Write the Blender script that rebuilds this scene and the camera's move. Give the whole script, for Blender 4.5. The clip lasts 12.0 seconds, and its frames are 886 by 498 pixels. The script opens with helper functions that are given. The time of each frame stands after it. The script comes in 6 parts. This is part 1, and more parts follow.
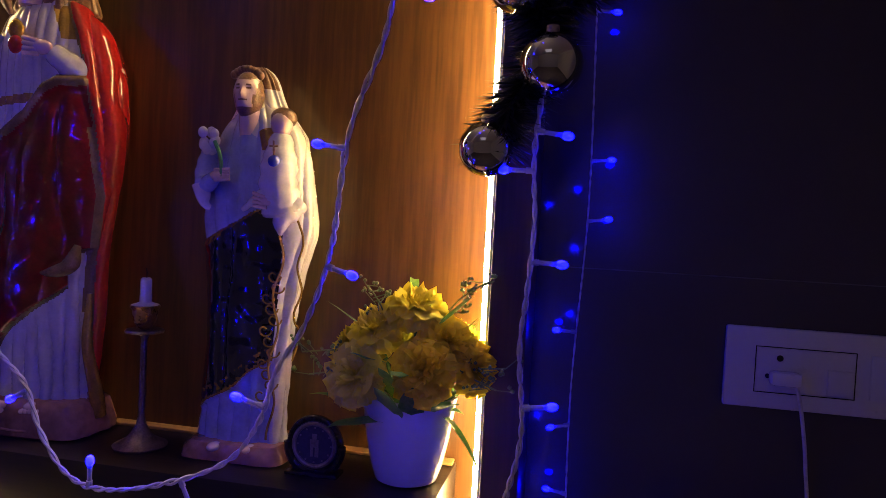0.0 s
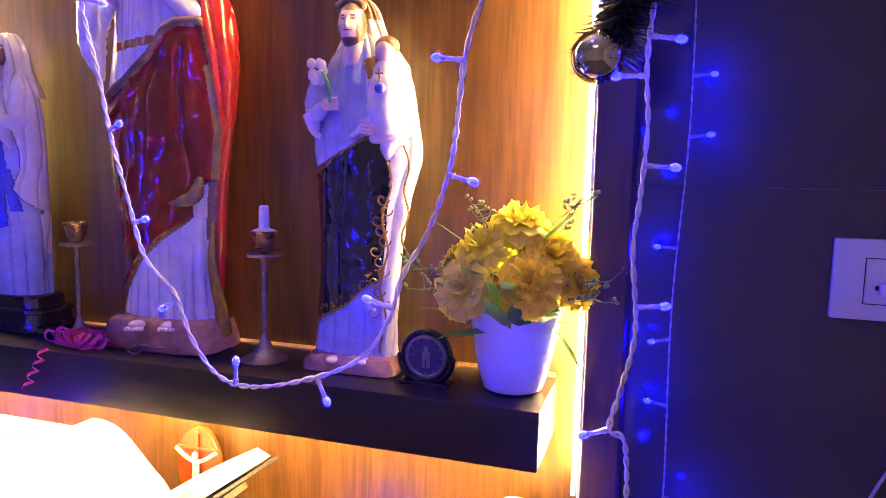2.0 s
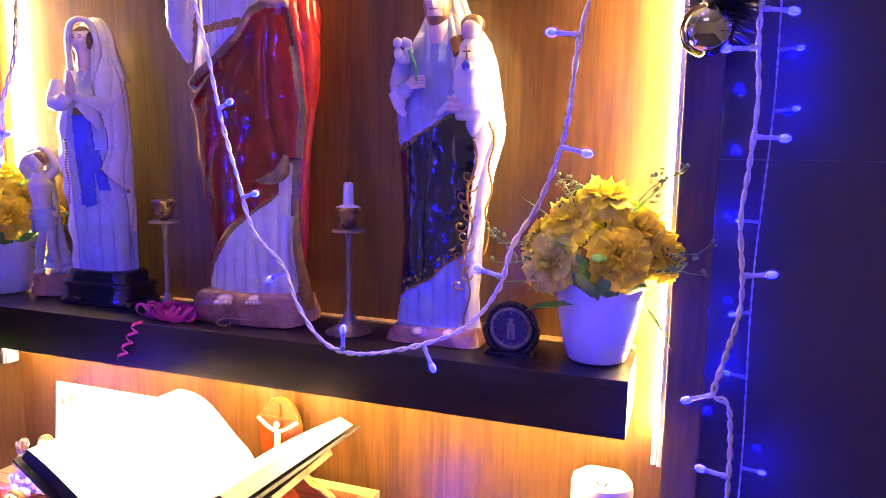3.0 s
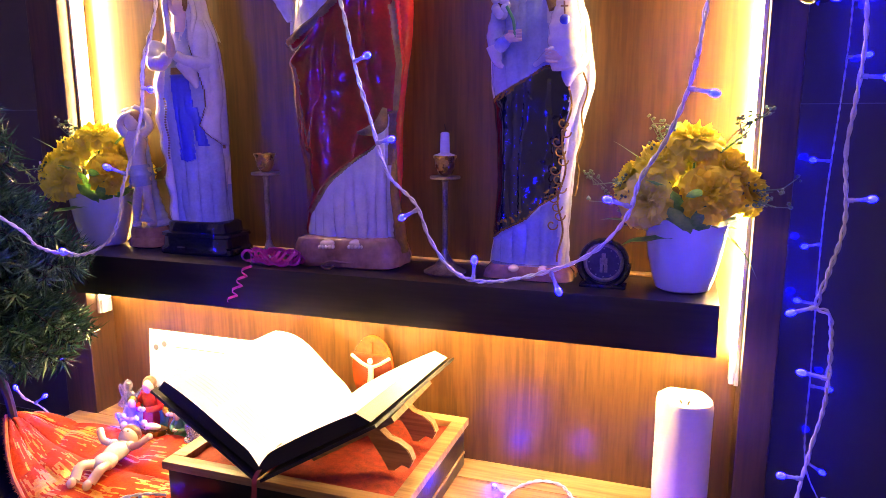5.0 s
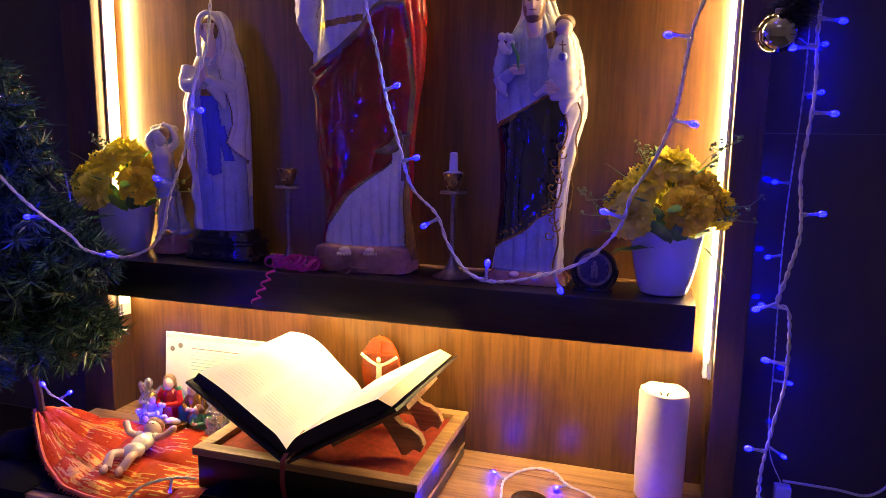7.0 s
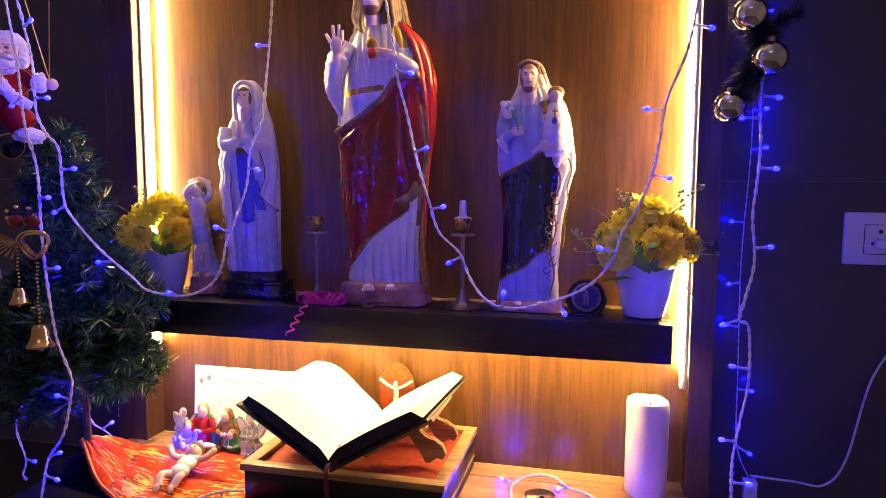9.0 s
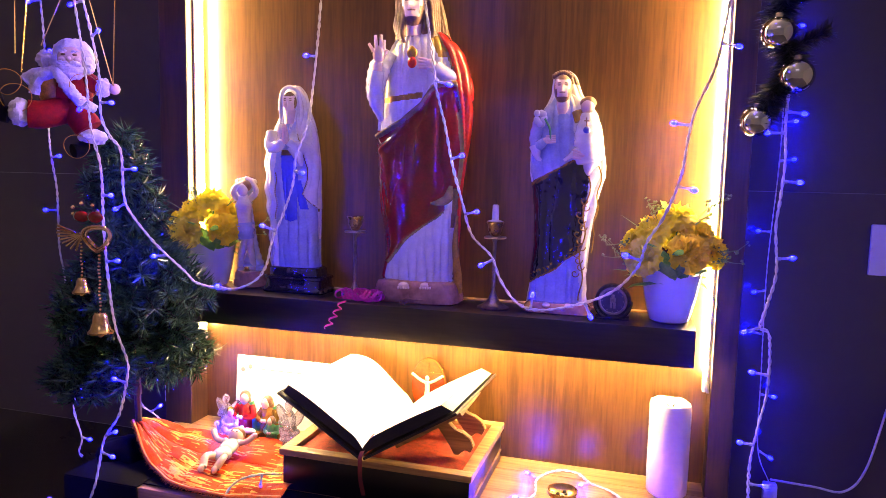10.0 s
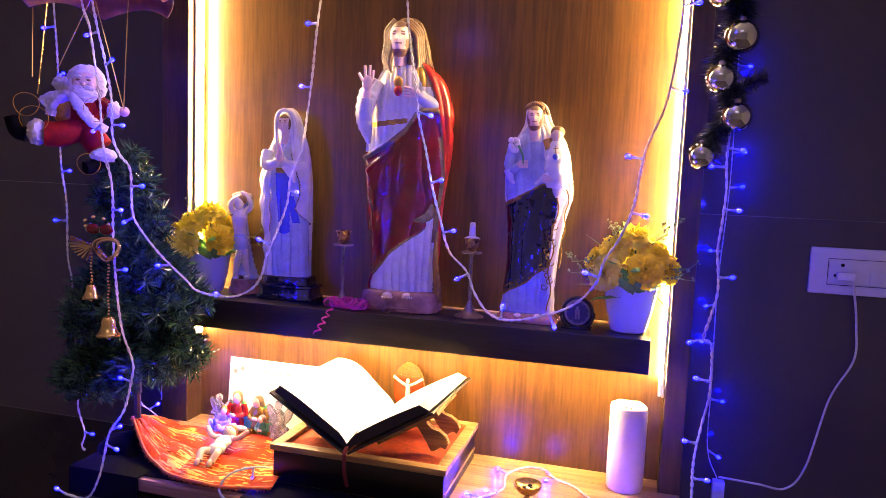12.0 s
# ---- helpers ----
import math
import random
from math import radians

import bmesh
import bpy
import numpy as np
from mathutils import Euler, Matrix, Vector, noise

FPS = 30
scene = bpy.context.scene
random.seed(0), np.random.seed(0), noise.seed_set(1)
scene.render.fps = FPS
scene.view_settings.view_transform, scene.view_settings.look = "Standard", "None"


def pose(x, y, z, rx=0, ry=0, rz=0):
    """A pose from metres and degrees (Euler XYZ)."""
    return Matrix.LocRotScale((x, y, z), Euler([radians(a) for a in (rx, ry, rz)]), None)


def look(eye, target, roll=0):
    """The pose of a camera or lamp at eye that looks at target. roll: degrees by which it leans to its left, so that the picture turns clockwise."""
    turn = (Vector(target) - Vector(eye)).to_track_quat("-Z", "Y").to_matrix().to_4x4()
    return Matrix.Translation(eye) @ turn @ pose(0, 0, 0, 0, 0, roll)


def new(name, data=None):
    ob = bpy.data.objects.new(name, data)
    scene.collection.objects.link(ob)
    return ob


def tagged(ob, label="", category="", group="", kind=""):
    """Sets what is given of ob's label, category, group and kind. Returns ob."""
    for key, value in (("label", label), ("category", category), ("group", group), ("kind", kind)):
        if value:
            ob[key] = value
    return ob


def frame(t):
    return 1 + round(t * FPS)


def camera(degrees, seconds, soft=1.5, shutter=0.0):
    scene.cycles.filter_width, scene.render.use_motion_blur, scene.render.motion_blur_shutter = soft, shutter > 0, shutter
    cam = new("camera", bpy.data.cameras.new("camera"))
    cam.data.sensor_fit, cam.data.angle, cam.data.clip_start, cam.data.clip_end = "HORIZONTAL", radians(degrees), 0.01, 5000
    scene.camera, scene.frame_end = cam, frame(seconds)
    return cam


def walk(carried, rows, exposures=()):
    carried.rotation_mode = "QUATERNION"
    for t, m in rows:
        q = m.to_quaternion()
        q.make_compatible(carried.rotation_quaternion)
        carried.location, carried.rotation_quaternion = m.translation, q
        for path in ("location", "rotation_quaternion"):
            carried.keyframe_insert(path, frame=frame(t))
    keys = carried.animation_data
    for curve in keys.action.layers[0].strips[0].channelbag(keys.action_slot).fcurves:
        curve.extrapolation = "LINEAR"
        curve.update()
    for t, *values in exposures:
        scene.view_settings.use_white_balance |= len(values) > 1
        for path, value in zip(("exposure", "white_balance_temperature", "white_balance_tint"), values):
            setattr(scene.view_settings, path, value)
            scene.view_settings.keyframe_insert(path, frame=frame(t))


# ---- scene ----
cam = camera(65.6, 12.0, soft=0.7)
PATH = [
    (0, (0.134, 0.047, 1.378), (-0.268, 2.005, 1.313), 3.0),
    (0.5, (0.128, 0.026, 1.364), (-0.33, 1.97, 1.25), 2.5),
    (1, (0.127, 0.017, 1.352), (-0.383, 1.943, 1.181), 2.2),
    (1.5, (0.127, 0.013, 1.351), (-0.436, 1.923, 1.166), 1.8),
    (2, (0.109, 0.009, 1.346), (-0.488, 1.905, 1.125), 1.3),
    (2.5, (0.079, -0.016, 1.345), (-0.551, 1.867, 1.108), 1.3),
    (3, (0.049, -0.034, 1.336), (-0.615, 1.833, 1.067), 0.9),
    (3.2, (0.043, -0.04, 1.336), (-0.64, 1.818, 1.048), 0.4),
    (4.8, (-0.044, -0.143, 1.321), (-0.709, 1.708, 0.958), -0.2),
    (5, (-0.05, -0.152, 1.317), (-0.698, 1.704, 0.947), -0.1),
    (5.5, (-0.047, -0.179, 1.32), (-0.663, 1.687, 0.945), 0.9),
    (6, (-0.023, -0.226, 1.317), (-0.725, 1.61, 0.947), 1.1),
    (6.5, (-0.028, -0.245, 1.317), (-0.771, 1.582, 0.986), 0.5),
    (6.7, (-0.042, -0.253, 1.32), (-0.717, 1.6, 0.991), 0.9),
    (8.3, (-0.112, -0.433, 1.302), (-0.546, 1.504, 1.051), 0.5),
    (8.5, (-0.104, -0.444, 1.33), (-0.544, 1.491, 1.075), 0.4),
    (9, (-0.103, -0.469, 1.334), (-0.576, 1.465, 1.139), 0.2),
    (9.5, (-0.106, -0.489, 1.341), (-0.61, 1.432, 1.11), 0.3),
    (10, (-0.09, -0.522, 1.35), (-0.654, 1.385, 1.142), 1.3),
    (10.5, (-0.073, -0.558, 1.354), (-0.634, 1.351, 1.154), 1.6),
    (11, (-0.067, -0.584, 1.358), (-0.642, 1.316, 1.121), 2.4),
    (11.5, (-0.058, -0.612, 1.377), (-0.638, 1.288, 1.144), 2.6),
    (12, (-0.046, -0.63, 1.38), (-0.574, 1.289, 1.188), 2.3),
]
walk(cam, [(t, look(eye, target, roll)) for t, eye, target, roll in PATH],
     [(0, -1.95), (0.5, -1.4), (1.0, -0.25), (1.5, 0.1), (3.2, 0.3), (5.0, -0.12), (6.0, -0.58), (6.7, -1.05), (8.3, -1.6), (8.6, -1.38), (9.0, -0.48), (9.4, 0.0), (10.0, 0.18), (12.0, 0.1)])

# ---- world and light ----
world = bpy.data.worlds.new("night")
scene.world = world
world.use_nodes = True
world.node_tree.nodes["Background"].inputs[0].default_value = (0.02, 0.015, 0.05, 1)
world.node_tree.nodes["Background"].inputs[1].default_value = 0.3
WARM = (1.0, 0.66, 0.25)
STRIP, UNDER, BLUE, ROOM = 250.0, 380.0, 620.0, 1.5


# ---- materials ----
def mat(name, color, rough=0.5, metal=0.0, scale=40.0, var=0.15, bump=0.0, spec=0.5, coat=0.0, stretch=(1, 1, 1), color2=None, trans=0.0, fine=6.0, thin=0.0):
    m = bpy.data.materials.new(name)
    m.use_nodes = True
    nt = m.node_tree
    bs = nt.nodes["Principled BSDF"]
    bs.inputs["Metallic"].default_value = metal
    bs.inputs["Specular IOR Level"].default_value = spec
    bs.inputs["Coat Weight"].default_value = coat
    bs.inputs["Coat Roughness"].default_value = 0.06
    bs.inputs["Transmission Weight"].default_value = trans
    tc = nt.nodes.new("ShaderNodeTexCoord")
    mp = nt.nodes.new("ShaderNodeMapping")
    mp.inputs["Scale"].default_value = stretch
    nt.links.new(tc.outputs["Object"], mp.inputs["Vector"])
    n1 = nt.nodes.new("ShaderNodeTexNoise")
    n1.inputs["Scale"].default_value = scale
    n1.inputs["Detail"].default_value = 6
    n2 = nt.nodes.new("ShaderNodeTexNoise")
    n2.inputs["Scale"].default_value = scale * fine
    n2.inputs["Detail"].default_value = 3
    for n in (n1, n2):
        nt.links.new(mp.outputs["Vector"], n.inputs["Vector"])
    mixn = nt.nodes.new("ShaderNodeMath")
    mixn.operation = "MULTIPLY_ADD"
    nt.links.new(n2.outputs["Fac"], mixn.inputs[0])
    mixn.inputs[1].default_value = 0.4
    half = nt.nodes.new("ShaderNodeMath")
    half.operation = "MULTIPLY"
    half.inputs[1].default_value = 0.6
    nt.links.new(n1.outputs["Fac"], half.inputs[0])
    nt.links.new(half.outputs[0], mixn.inputs[2])
    ramp = nt.nodes.new("ShaderNodeValToRGB")
    c2 = color2 or tuple(min(1, c * (1 + var)) for c in color)
    c1 = color if color2 else tuple(c * (1 - var) for c in color)
    ramp.color_ramp.elements[0].position, ramp.color_ramp.elements[1].position = 0.35, 0.65
    ramp.color_ramp.elements[0].color, ramp.color_ramp.elements[1].color = (*c1, 1), (*c2, 1)
    nt.links.new(mixn.outputs[0], ramp.inputs["Fac"])
    nt.links.new(ramp.outputs["Color"], bs.inputs["Base Color"])
    rr = nt.nodes.new("ShaderNodeMapRange")
    rr.inputs["To Min"].default_value, rr.inputs["To Max"].default_value = max(0.02, rough * 0.75), min(1, rough * 1.25)
    nt.links.new(n1.outputs["Fac"], rr.inputs["Value"])
    nt.links.new(rr.outputs[0], bs.inputs["Roughness"])
    if thin:
        tr = nt.nodes.new("ShaderNodeBsdfTranslucent")
        mx = nt.nodes.new("ShaderNodeMixShader")
        mx.inputs[0].default_value = thin
        nt.links.new(ramp.outputs["Color"], tr.inputs["Color"])
        nt.links.new(bs.outputs[0], mx.inputs[1])
        nt.links.new(tr.outputs[0], mx.inputs[2])
        nt.links.new(mx.outputs[0], nt.nodes["Material Output"].inputs["Surface"])
    if bump:
        bp = nt.nodes.new("ShaderNodeBump")
        bp.inputs["Strength"].default_value = bump
        bp.inputs["Distance"].default_value = 0.002
        nt.links.new(mixn.outputs[0], bp.inputs["Height"])
        nt.links.new(bp.outputs[0], bs.inputs["Normal"])
    return m


def wood(name, dark, light, rough, axis, coat=0.0):
    """Grain running along one axis: long noise for the figure, waves for cathedral lines, short pores."""
    m = bpy.data.materials.new(name)
    m.use_nodes = True
    nt = m.node_tree
    bs = nt.nodes["Principled BSDF"]
    bs.inputs["Coat Weight"].default_value = coat
    bs.inputs["Coat Roughness"].default_value = 0.15
    tc = nt.nodes.new("ShaderNodeTexCoord")
    mp = nt.nodes.new("ShaderNodeMapping")
    s = [1.0, 1.0, 1.0]
    s["xyz".index(axis)] = 0.06
    mp.inputs["Scale"].default_value = s
    nt.links.new(tc.outputs["Object"], mp.inputs["Vector"])
    big = nt.nodes.new("ShaderNodeTexNoise")
    big.inputs["Scale"].default_value, big.inputs["Detail"].default_value, big.inputs["Distortion"].default_value = 9, 4, 1.2
    fine = nt.nodes.new("ShaderNodeTexNoise")
    fine.inputs["Scale"].default_value, fine.inputs["Detail"].default_value = 210, 4
    for n in (big, fine):
        nt.links.new(mp.outputs["Vector"], n.inputs["Vector"])
    rings = nt.nodes.new("ShaderNodeMath")
    rings.operation = "MULTIPLY"
    rings.inputs[1].default_value = 34
    nt.links.new(big.outputs["Fac"], rings.inputs[0])
    sine = nt.nodes.new("ShaderNodeMath")
    sine.operation = "SINE"
    nt.links.new(rings.outputs[0], sine.inputs[0])
    a = nt.nodes.new("ShaderNodeMath")
    a.operation = "MULTIPLY_ADD"
    a.inputs[1].default_value, a.inputs[2].default_value = 0.13, 0.0
    nt.links.new(sine.outputs[0], a.inputs[0])
    b = nt.nodes.new("ShaderNodeMath")
    b.operation = "ADD"
    nt.links.new(a.outputs[0], b.inputs[0])
    nt.links.new(fine.outputs["Fac"], b.inputs[1])
    ramp = nt.nodes.new("ShaderNodeValToRGB")
    ramp.color_ramp.elements[0].position, ramp.color_ramp.elements[1].position = 0.3, 0.72
    ramp.color_ramp.elements[0].color, ramp.color_ramp.elements[1].color = (*dark, 1), (*light, 1)
    nt.links.new(b.outputs[0], ramp.inputs["Fac"])
    nt.links.new(ramp.outputs["Color"], bs.inputs["Base Color"])
    bs.inputs["Roughness"].default_value = rough
    bp = nt.nodes.new("ShaderNodeBump")
    bp.inputs["Strength"].default_value, bp.inputs["Distance"].default_value = 0.25, 0.0006
    nt.links.new(b.outputs[0], bp.inputs["Height"])
    nt.links.new(bp.outputs[0], bs.inputs["Normal"])
    return m


def glow(name, color, strength):
    m = bpy.data.materials.new(name)
    m.use_nodes = True
    bs = m.node_tree.nodes["Principled BSDF"]
    bs.inputs["Base Color"].default_value = (0.8, 0.8, 0.8, 1)
    bs.inputs["Emission Color"].default_value = (*color, 1)
    bs.inputs["Emission Strength"].default_value = strength
    return m


M_PANEL = wood("oak_laminate", (0.055, 0.023, 0.0065), (0.103, 0.047, 0.012), 0.32, "z")
M_TOPWOOD = wood("console_laminate", (0.26, 0.13, 0.05), (0.46, 0.26, 0.11), 0.4, "x")
M_JAMB = wood("walnut_frame", (0.035, 0.016, 0.009), (0.07, 0.032, 0.016), 0.4, "z")
M_SHELF = wood("wenge_laminate", (0.010, 0.007, 0.006), (0.022, 0.015, 0.012), 0.33, "x")
M_BOXWOOD = wood("rosewood", (0.003, 0.002, 0.0016), (0.007, 0.0035, 0.0022), 0.30, "x", 0.0)
M_RIM = wood("pale_wood", (0.26, 0.14, 0.05), (0.46, 0.28, 0.11), 0.4, "x")
M_TILE = mat("polished_tile", (0.058, 0.048, 0.058), 0.08, scale=3, var=0.06, spec=0.5)
M_TILE_DARK = mat("dark_tile", (0.022, 0.018, 0.018), 0.16, scale=3, var=0.1, spec=0.5)
M_GROUT = mat("grout", (0.14, 0.13, 0.14), 0.8, scale=60)
M_FLOOR = mat("floor_tile", (0.25, 0.22, 0.2), 0.2, scale=4)
M_PAINT = mat("ceiling_paint", (0.75, 0.74, 0.72), 0.7, scale=8, var=0.03)
M_STRIP = glow("warm_led_diffuser", WARM, STRIP)
M_UNDER = glow("warm_led_diffuser_shelf", WARM, UNDER)
M_BLUE = glow("blue_led", (0.00005, 0.0001, 1.0), BLUE)
M_ROOM = glow("room_lamp_panel", (0.96, 0.86, 1.0), ROOM)
M_ALU = mat("aluminium_profile", (0.75, 0.75, 0.75), 0.35, 0.6, scale=50, var=0.05)
M_WHITEPL = mat("white_plastic", (0.72, 0.71, 0.70), 0.22, scale=12, var=0.04, coat=0.2)
M_PLATE = mat("switch_plastic", (0.62, 0.62, 0.62), 0.3, scale=30, var=0.03)
M_CABLE = mat("clear_pvc_cable", (0.60, 0.57, 0.55), 0.3, scale=200, var=0.15, spec=0.6)
M_CLEAR = mat("clear_plastic", (0.75, 0.75, 0.8), 0.15, scale=100, var=0.05, trans=0.5)
M_WAX = mat("ivory_wax", (0.84, 0.70, 0.48), 0.45, scale=25, var=0.05, bump=0.15)
M_WHITEWAX = mat("white_wax", (0.75, 0.72, 0.68), 0.4, scale=60, var=0.05)
M_WICK = mat("burnt_wick", (0.02, 0.018, 0.015), 0.9, scale=100)
M_BRASS = mat("old_brass", (0.45, 0.28, 0.10), 0.28, 0.9, scale=60, var=0.35, bump=0.2)
M_IRON = mat("tarnished_metal", (0.30, 0.24, 0.20), 0.33, 0.85, scale=70, var=0.4, bump=0.3)
M_SILVER = mat("mirror_ball", (0.52, 0.52, 0.53), 0.035, 1.0, scale=5, var=0.05)
M_TINSEL = mat("dark_tinsel", (0.05, 0.055, 0.05), 0.3, 0.5, scale=80, var=0.5)
M_NEEDLE = mat("pvc_needles", (0.004, 0.017, 0.009), 0.2, scale=70, color2=(0.075, 0.17, 0.09))
M_TRUNK = mat("tree_stem", (0.04, 0.035, 0.02), 0.6, scale=60, var=0.4)
M_GOLD = mat("gold_ornament", (0.75, 0.52, 0.2), 0.18, 0.95, scale=60, var=0.15)
M_PAGE = mat("book_paper", (0.82, 0.80, 0.74), 0.7, scale=300, var=0.03)
M_EDGE = mat("gilt_page_edge", (0.55, 0.45, 0.22), 0.45, scale=300, var=0.25, stretch=(1, 1, 9))
M_COVER_SHADE = mat("black_leather_and_page_shade", (0.012, 0.010, 0.010), 0.5, scale=200, var=0.3, bump=0.4)
M_RIBBON = mat("dark_red_ribbon", (0.16, 0.012, 0.015), 0.45, scale=120)
M_PINK = mat("pink_ribbon", (0.75, 0.06, 0.34), 0.3, scale=120, var=0.25)
M_VELVET = mat("red_velvet", (0.40, 0.055, 0.02), 0.85, scale=90, var=0.4, bump=0.6)
M_CLOTH = mat("orange_brocade", (0.30, 0.016, 0.002), 0.7, spec=0.15, scale=60, color2=(0.42, 0.045, 0.004), bump=0.6)
M_CLOTHGOLD = mat("gold_brocade", (0.50, 0.22, 0.025), 0.36, 0.55, scale=120, var=0.4, bump=0.6)
M_FRINGE = mat("orange_fringe", (0.75, 0.16, 0.03), 0.6, scale=150, var=0.3)
M_BLACK = mat("black_fabric_and_shade", (0.003, 0.003, 0.004), 0.95, spec=0.08, scale=90, var=0.4, bump=0.4)
M_DARKPL = mat("black_gloss_plastic", (0.015, 0.013, 0.014), 0.15, scale=30)
M_DIAL = mat("dark_dial", (0.05, 0.045, 0.07), 0.3, scale=40, var=0.3)
M_CARD = mat("card_paper", (0.80, 0.79, 0.76), 0.6, scale=40, var=0.03)
M_CARDBLUE = mat("card_blue_print", (0.30, 0.50, 0.60), 0.6, scale=40, var=0.1)
M_CARDINK = mat("card_ink", (0.16, 0.15, 0.16), 0.6, scale=40, var=0.2)
M_ORANGE = mat("varnished_disc", (0.26, 0.045, 0.008), 0.25, scale=30, var=0.25, coat=0.4)
M_IVORY = mat("ivory_figure", (0.75, 0.62, 0.42), 0.35, scale=60, var=0.1)
M_CRYSTAL = mat("frosted_crystal", (0.90, 0.88, 0.90), 0.10, scale=60, var=0.06, trans=0.75)
M_PETAL = mat("yellow_petal", (0.94, 0.80, 0.03), 0.5, scale=35, color2=(0.92, 0.84, 0.09), thin=0.30, spec=0.08)
M_PETALO = mat("amber_petal", (0.90, 0.66, 0.02), 0.5, scale=35, color2=(0.92, 0.78, 0.05), thin=0.30, spec=0.08)
M_PETALG = mat("lime_petal", (0.90, 0.80, 0.06), 0.5, scale=35, color2=(0.86, 0.78, 0.14), thin=0.30, spec=0.08)
M_LEAF = mat("cloth_leaf", (0.07, 0.26, 0.03), 0.45, scale=40, color2=(0.24, 0.42, 0.09), thin=0.4)
M_SPRIG = mat("green_sprig", (0.09, 0.20, 0.05), 0.5, scale=60, color2=(0.20, 0.26, 0.06))
# statue paints
P_WHITE = mat("cream_paint", (0.67, 0.64, 0.60), 0.15, scale=60, var=0.10, coat=1.0)
P_BLUEWHITE = mat("pale_blue_paint", (0.36, 0.40, 0.55), 0.15, scale=40, var=0.15, coat=1.0)
P_DEEPRED = mat("crimson_paint", (0.20, 0.004, 0.007), 0.15, scale=40, var=0.25, coat=1.0)
P_RED = mat("scarlet_paint", (0.55, 0.022, 0.018), 0.15, scale=40, var=0.2, coat=1.0)
P_GOLD = mat("gold_paint_and_warm_light", (0.55, 0.33, 0.06), 0.25, 0.6, scale=80, var=0.3)
P_OLIVE = mat("bronze_trim_paint", (0.20, 0.12, 0.05), 0.25, scale=80, var=0.3, coat=0.4)
P_SKIN = mat("flesh_paint", (0.74, 0.54, 0.44), 0.15, scale=50, var=0.06, coat=1.0)
P_PALE = mat("pale_flesh_paint", (0.62, 0.55, 0.50), 0.2, scale=50, var=0.12, coat=0.8)
P_HAIR = mat("brown_paint", (0.20, 0.105, 0.055), 0.3, scale=80, var=0.4, coat=0.3, bump=0.5)
P_BASE = mat("base_brown_paint", (0.34, 0.16, 0.11), 0.14, scale=18, var=0.4, coat=0.6)
P_NAVY = mat("navy_paint", (0.004, 0.004, 0.012), 0.15, scale=40, var=0.3, coat=1.0)
P_BLUE = mat("blue_paint", (0.05, 0.07, 0.50), 0.15, scale=40, var=0.15, coat=1.0)
P_BLACKBASE = mat("black_base_paint", (0.014, 0.012, 0.02), 0.12, scale=25, var=0.4, coat=0.7)
P_GREEN = mat("green_paint", (0.08, 0.30, 0.10), 0.3, scale=60)


# ---- mesh helpers ----
def finish(name, bm, mats, parent=None, label="", smooth=True, loc=None):
    me = bpy.data.meshes.new(name)
    bmesh.ops.recalc_face_normals(bm, faces=bm.faces)
    bm.to_mesh(me)
    bm.free()
    for m in mats if isinstance(mats, (list, tuple)) else [mats]:
        me.materials.append(m)
    if smooth:
        me.polygons.foreach_set("use_smooth", [True] * len(me.polygons))
        me.set_sharp_from_angle(angle=radians(42))
    ob = new(name, me)
    if parent is not None:
        ob.parent = parent
    if loc is not None:
        ob.location = loc
    return tagged(ob, label)


def part(name, bm, material, parent, label="", smooth=True):
    return finish(name, bm, material, parent, label, smooth)


def thing(name, loc, label, category, group="", kind="", turn=0.0):
    ob = new(name)
    ob.empty_display_size = 0.05
    ob.location = loc
    ob.rotation_euler = (0, 0, radians(turn))
    return tagged(ob, label, category, group, kind)


def box(bm, x0, x1, y0, y1, z0, z1, bevel=0.0, mi=0):
    v = [bm.verts.new(p) for p in ((x0, y0, z0), (x1, y0, z0), (x1, y1, z0), (x0, y1, z0), (x0, y0, z1), (x1, y0, z1), (x1, y1, z1), (x0, y1, z1))]
    fs = [bm.faces.new([v[i] for i in q]) for q in ((0, 3, 2, 1), (4, 5, 6, 7), (0, 1, 5, 4), (1, 2, 6, 5), (2, 3, 7, 6), (3, 0, 4, 7))]
    for f in fs:
        f.material_index = mi
    if bevel:
        edges = list({e for f in fs for e in f.edges})
        r = bmesh.ops.bevel(bm, geom=edges, offset=bevel, segments=2, affect="EDGES", profile=0.6)
        for f in r["faces"]:
            f.material_index = mi
    return v


def lathe(bm, profile, n=32, c=(0, 0, 0), mi=0, sx=1.0, sy=1.0, wob=0.0):
    rings = []
    for r, z in profile:
        if r <= 1e-6:
            rings.append([bm.verts.new((c[0], c[1], c[2] + z))])
            continue
        ring = []
        for i in range(n):
            a = 2 * math.pi * i / n
            w = 1 + wob * noise.noise((math.cos(a) * 2, math.sin(a) * 2, z * 25))
            ring.append(bm.verts.new((c[0] + sx * r * w * math.cos(a), c[1] + sy * r * w * math.sin(a), c[2] + z)))
        rings.append(ring)
    for a, b in zip(rings, rings[1:]):
        for i in range(n):
            j = (i + 1) % n
            if len(a) == 1 and len(b) == 1:
                continue
            if len(a) == 1:
                f = bm.faces.new((a[0], b[i], b[j]))
            elif len(b) == 1:
                f = bm.faces.new((a[i], a[j], b[0]))
            else:
                f = bm.faces.new((a[i], a[j], b[j], b[i]))
            f.material_index = mi
    for ring, flip in ((rings[0], True), (rings[-1], False)):
        if len(ring) > 1:
            f = bm.faces.new(ring[::-1] if flip else ring)
            f.material_index = mi


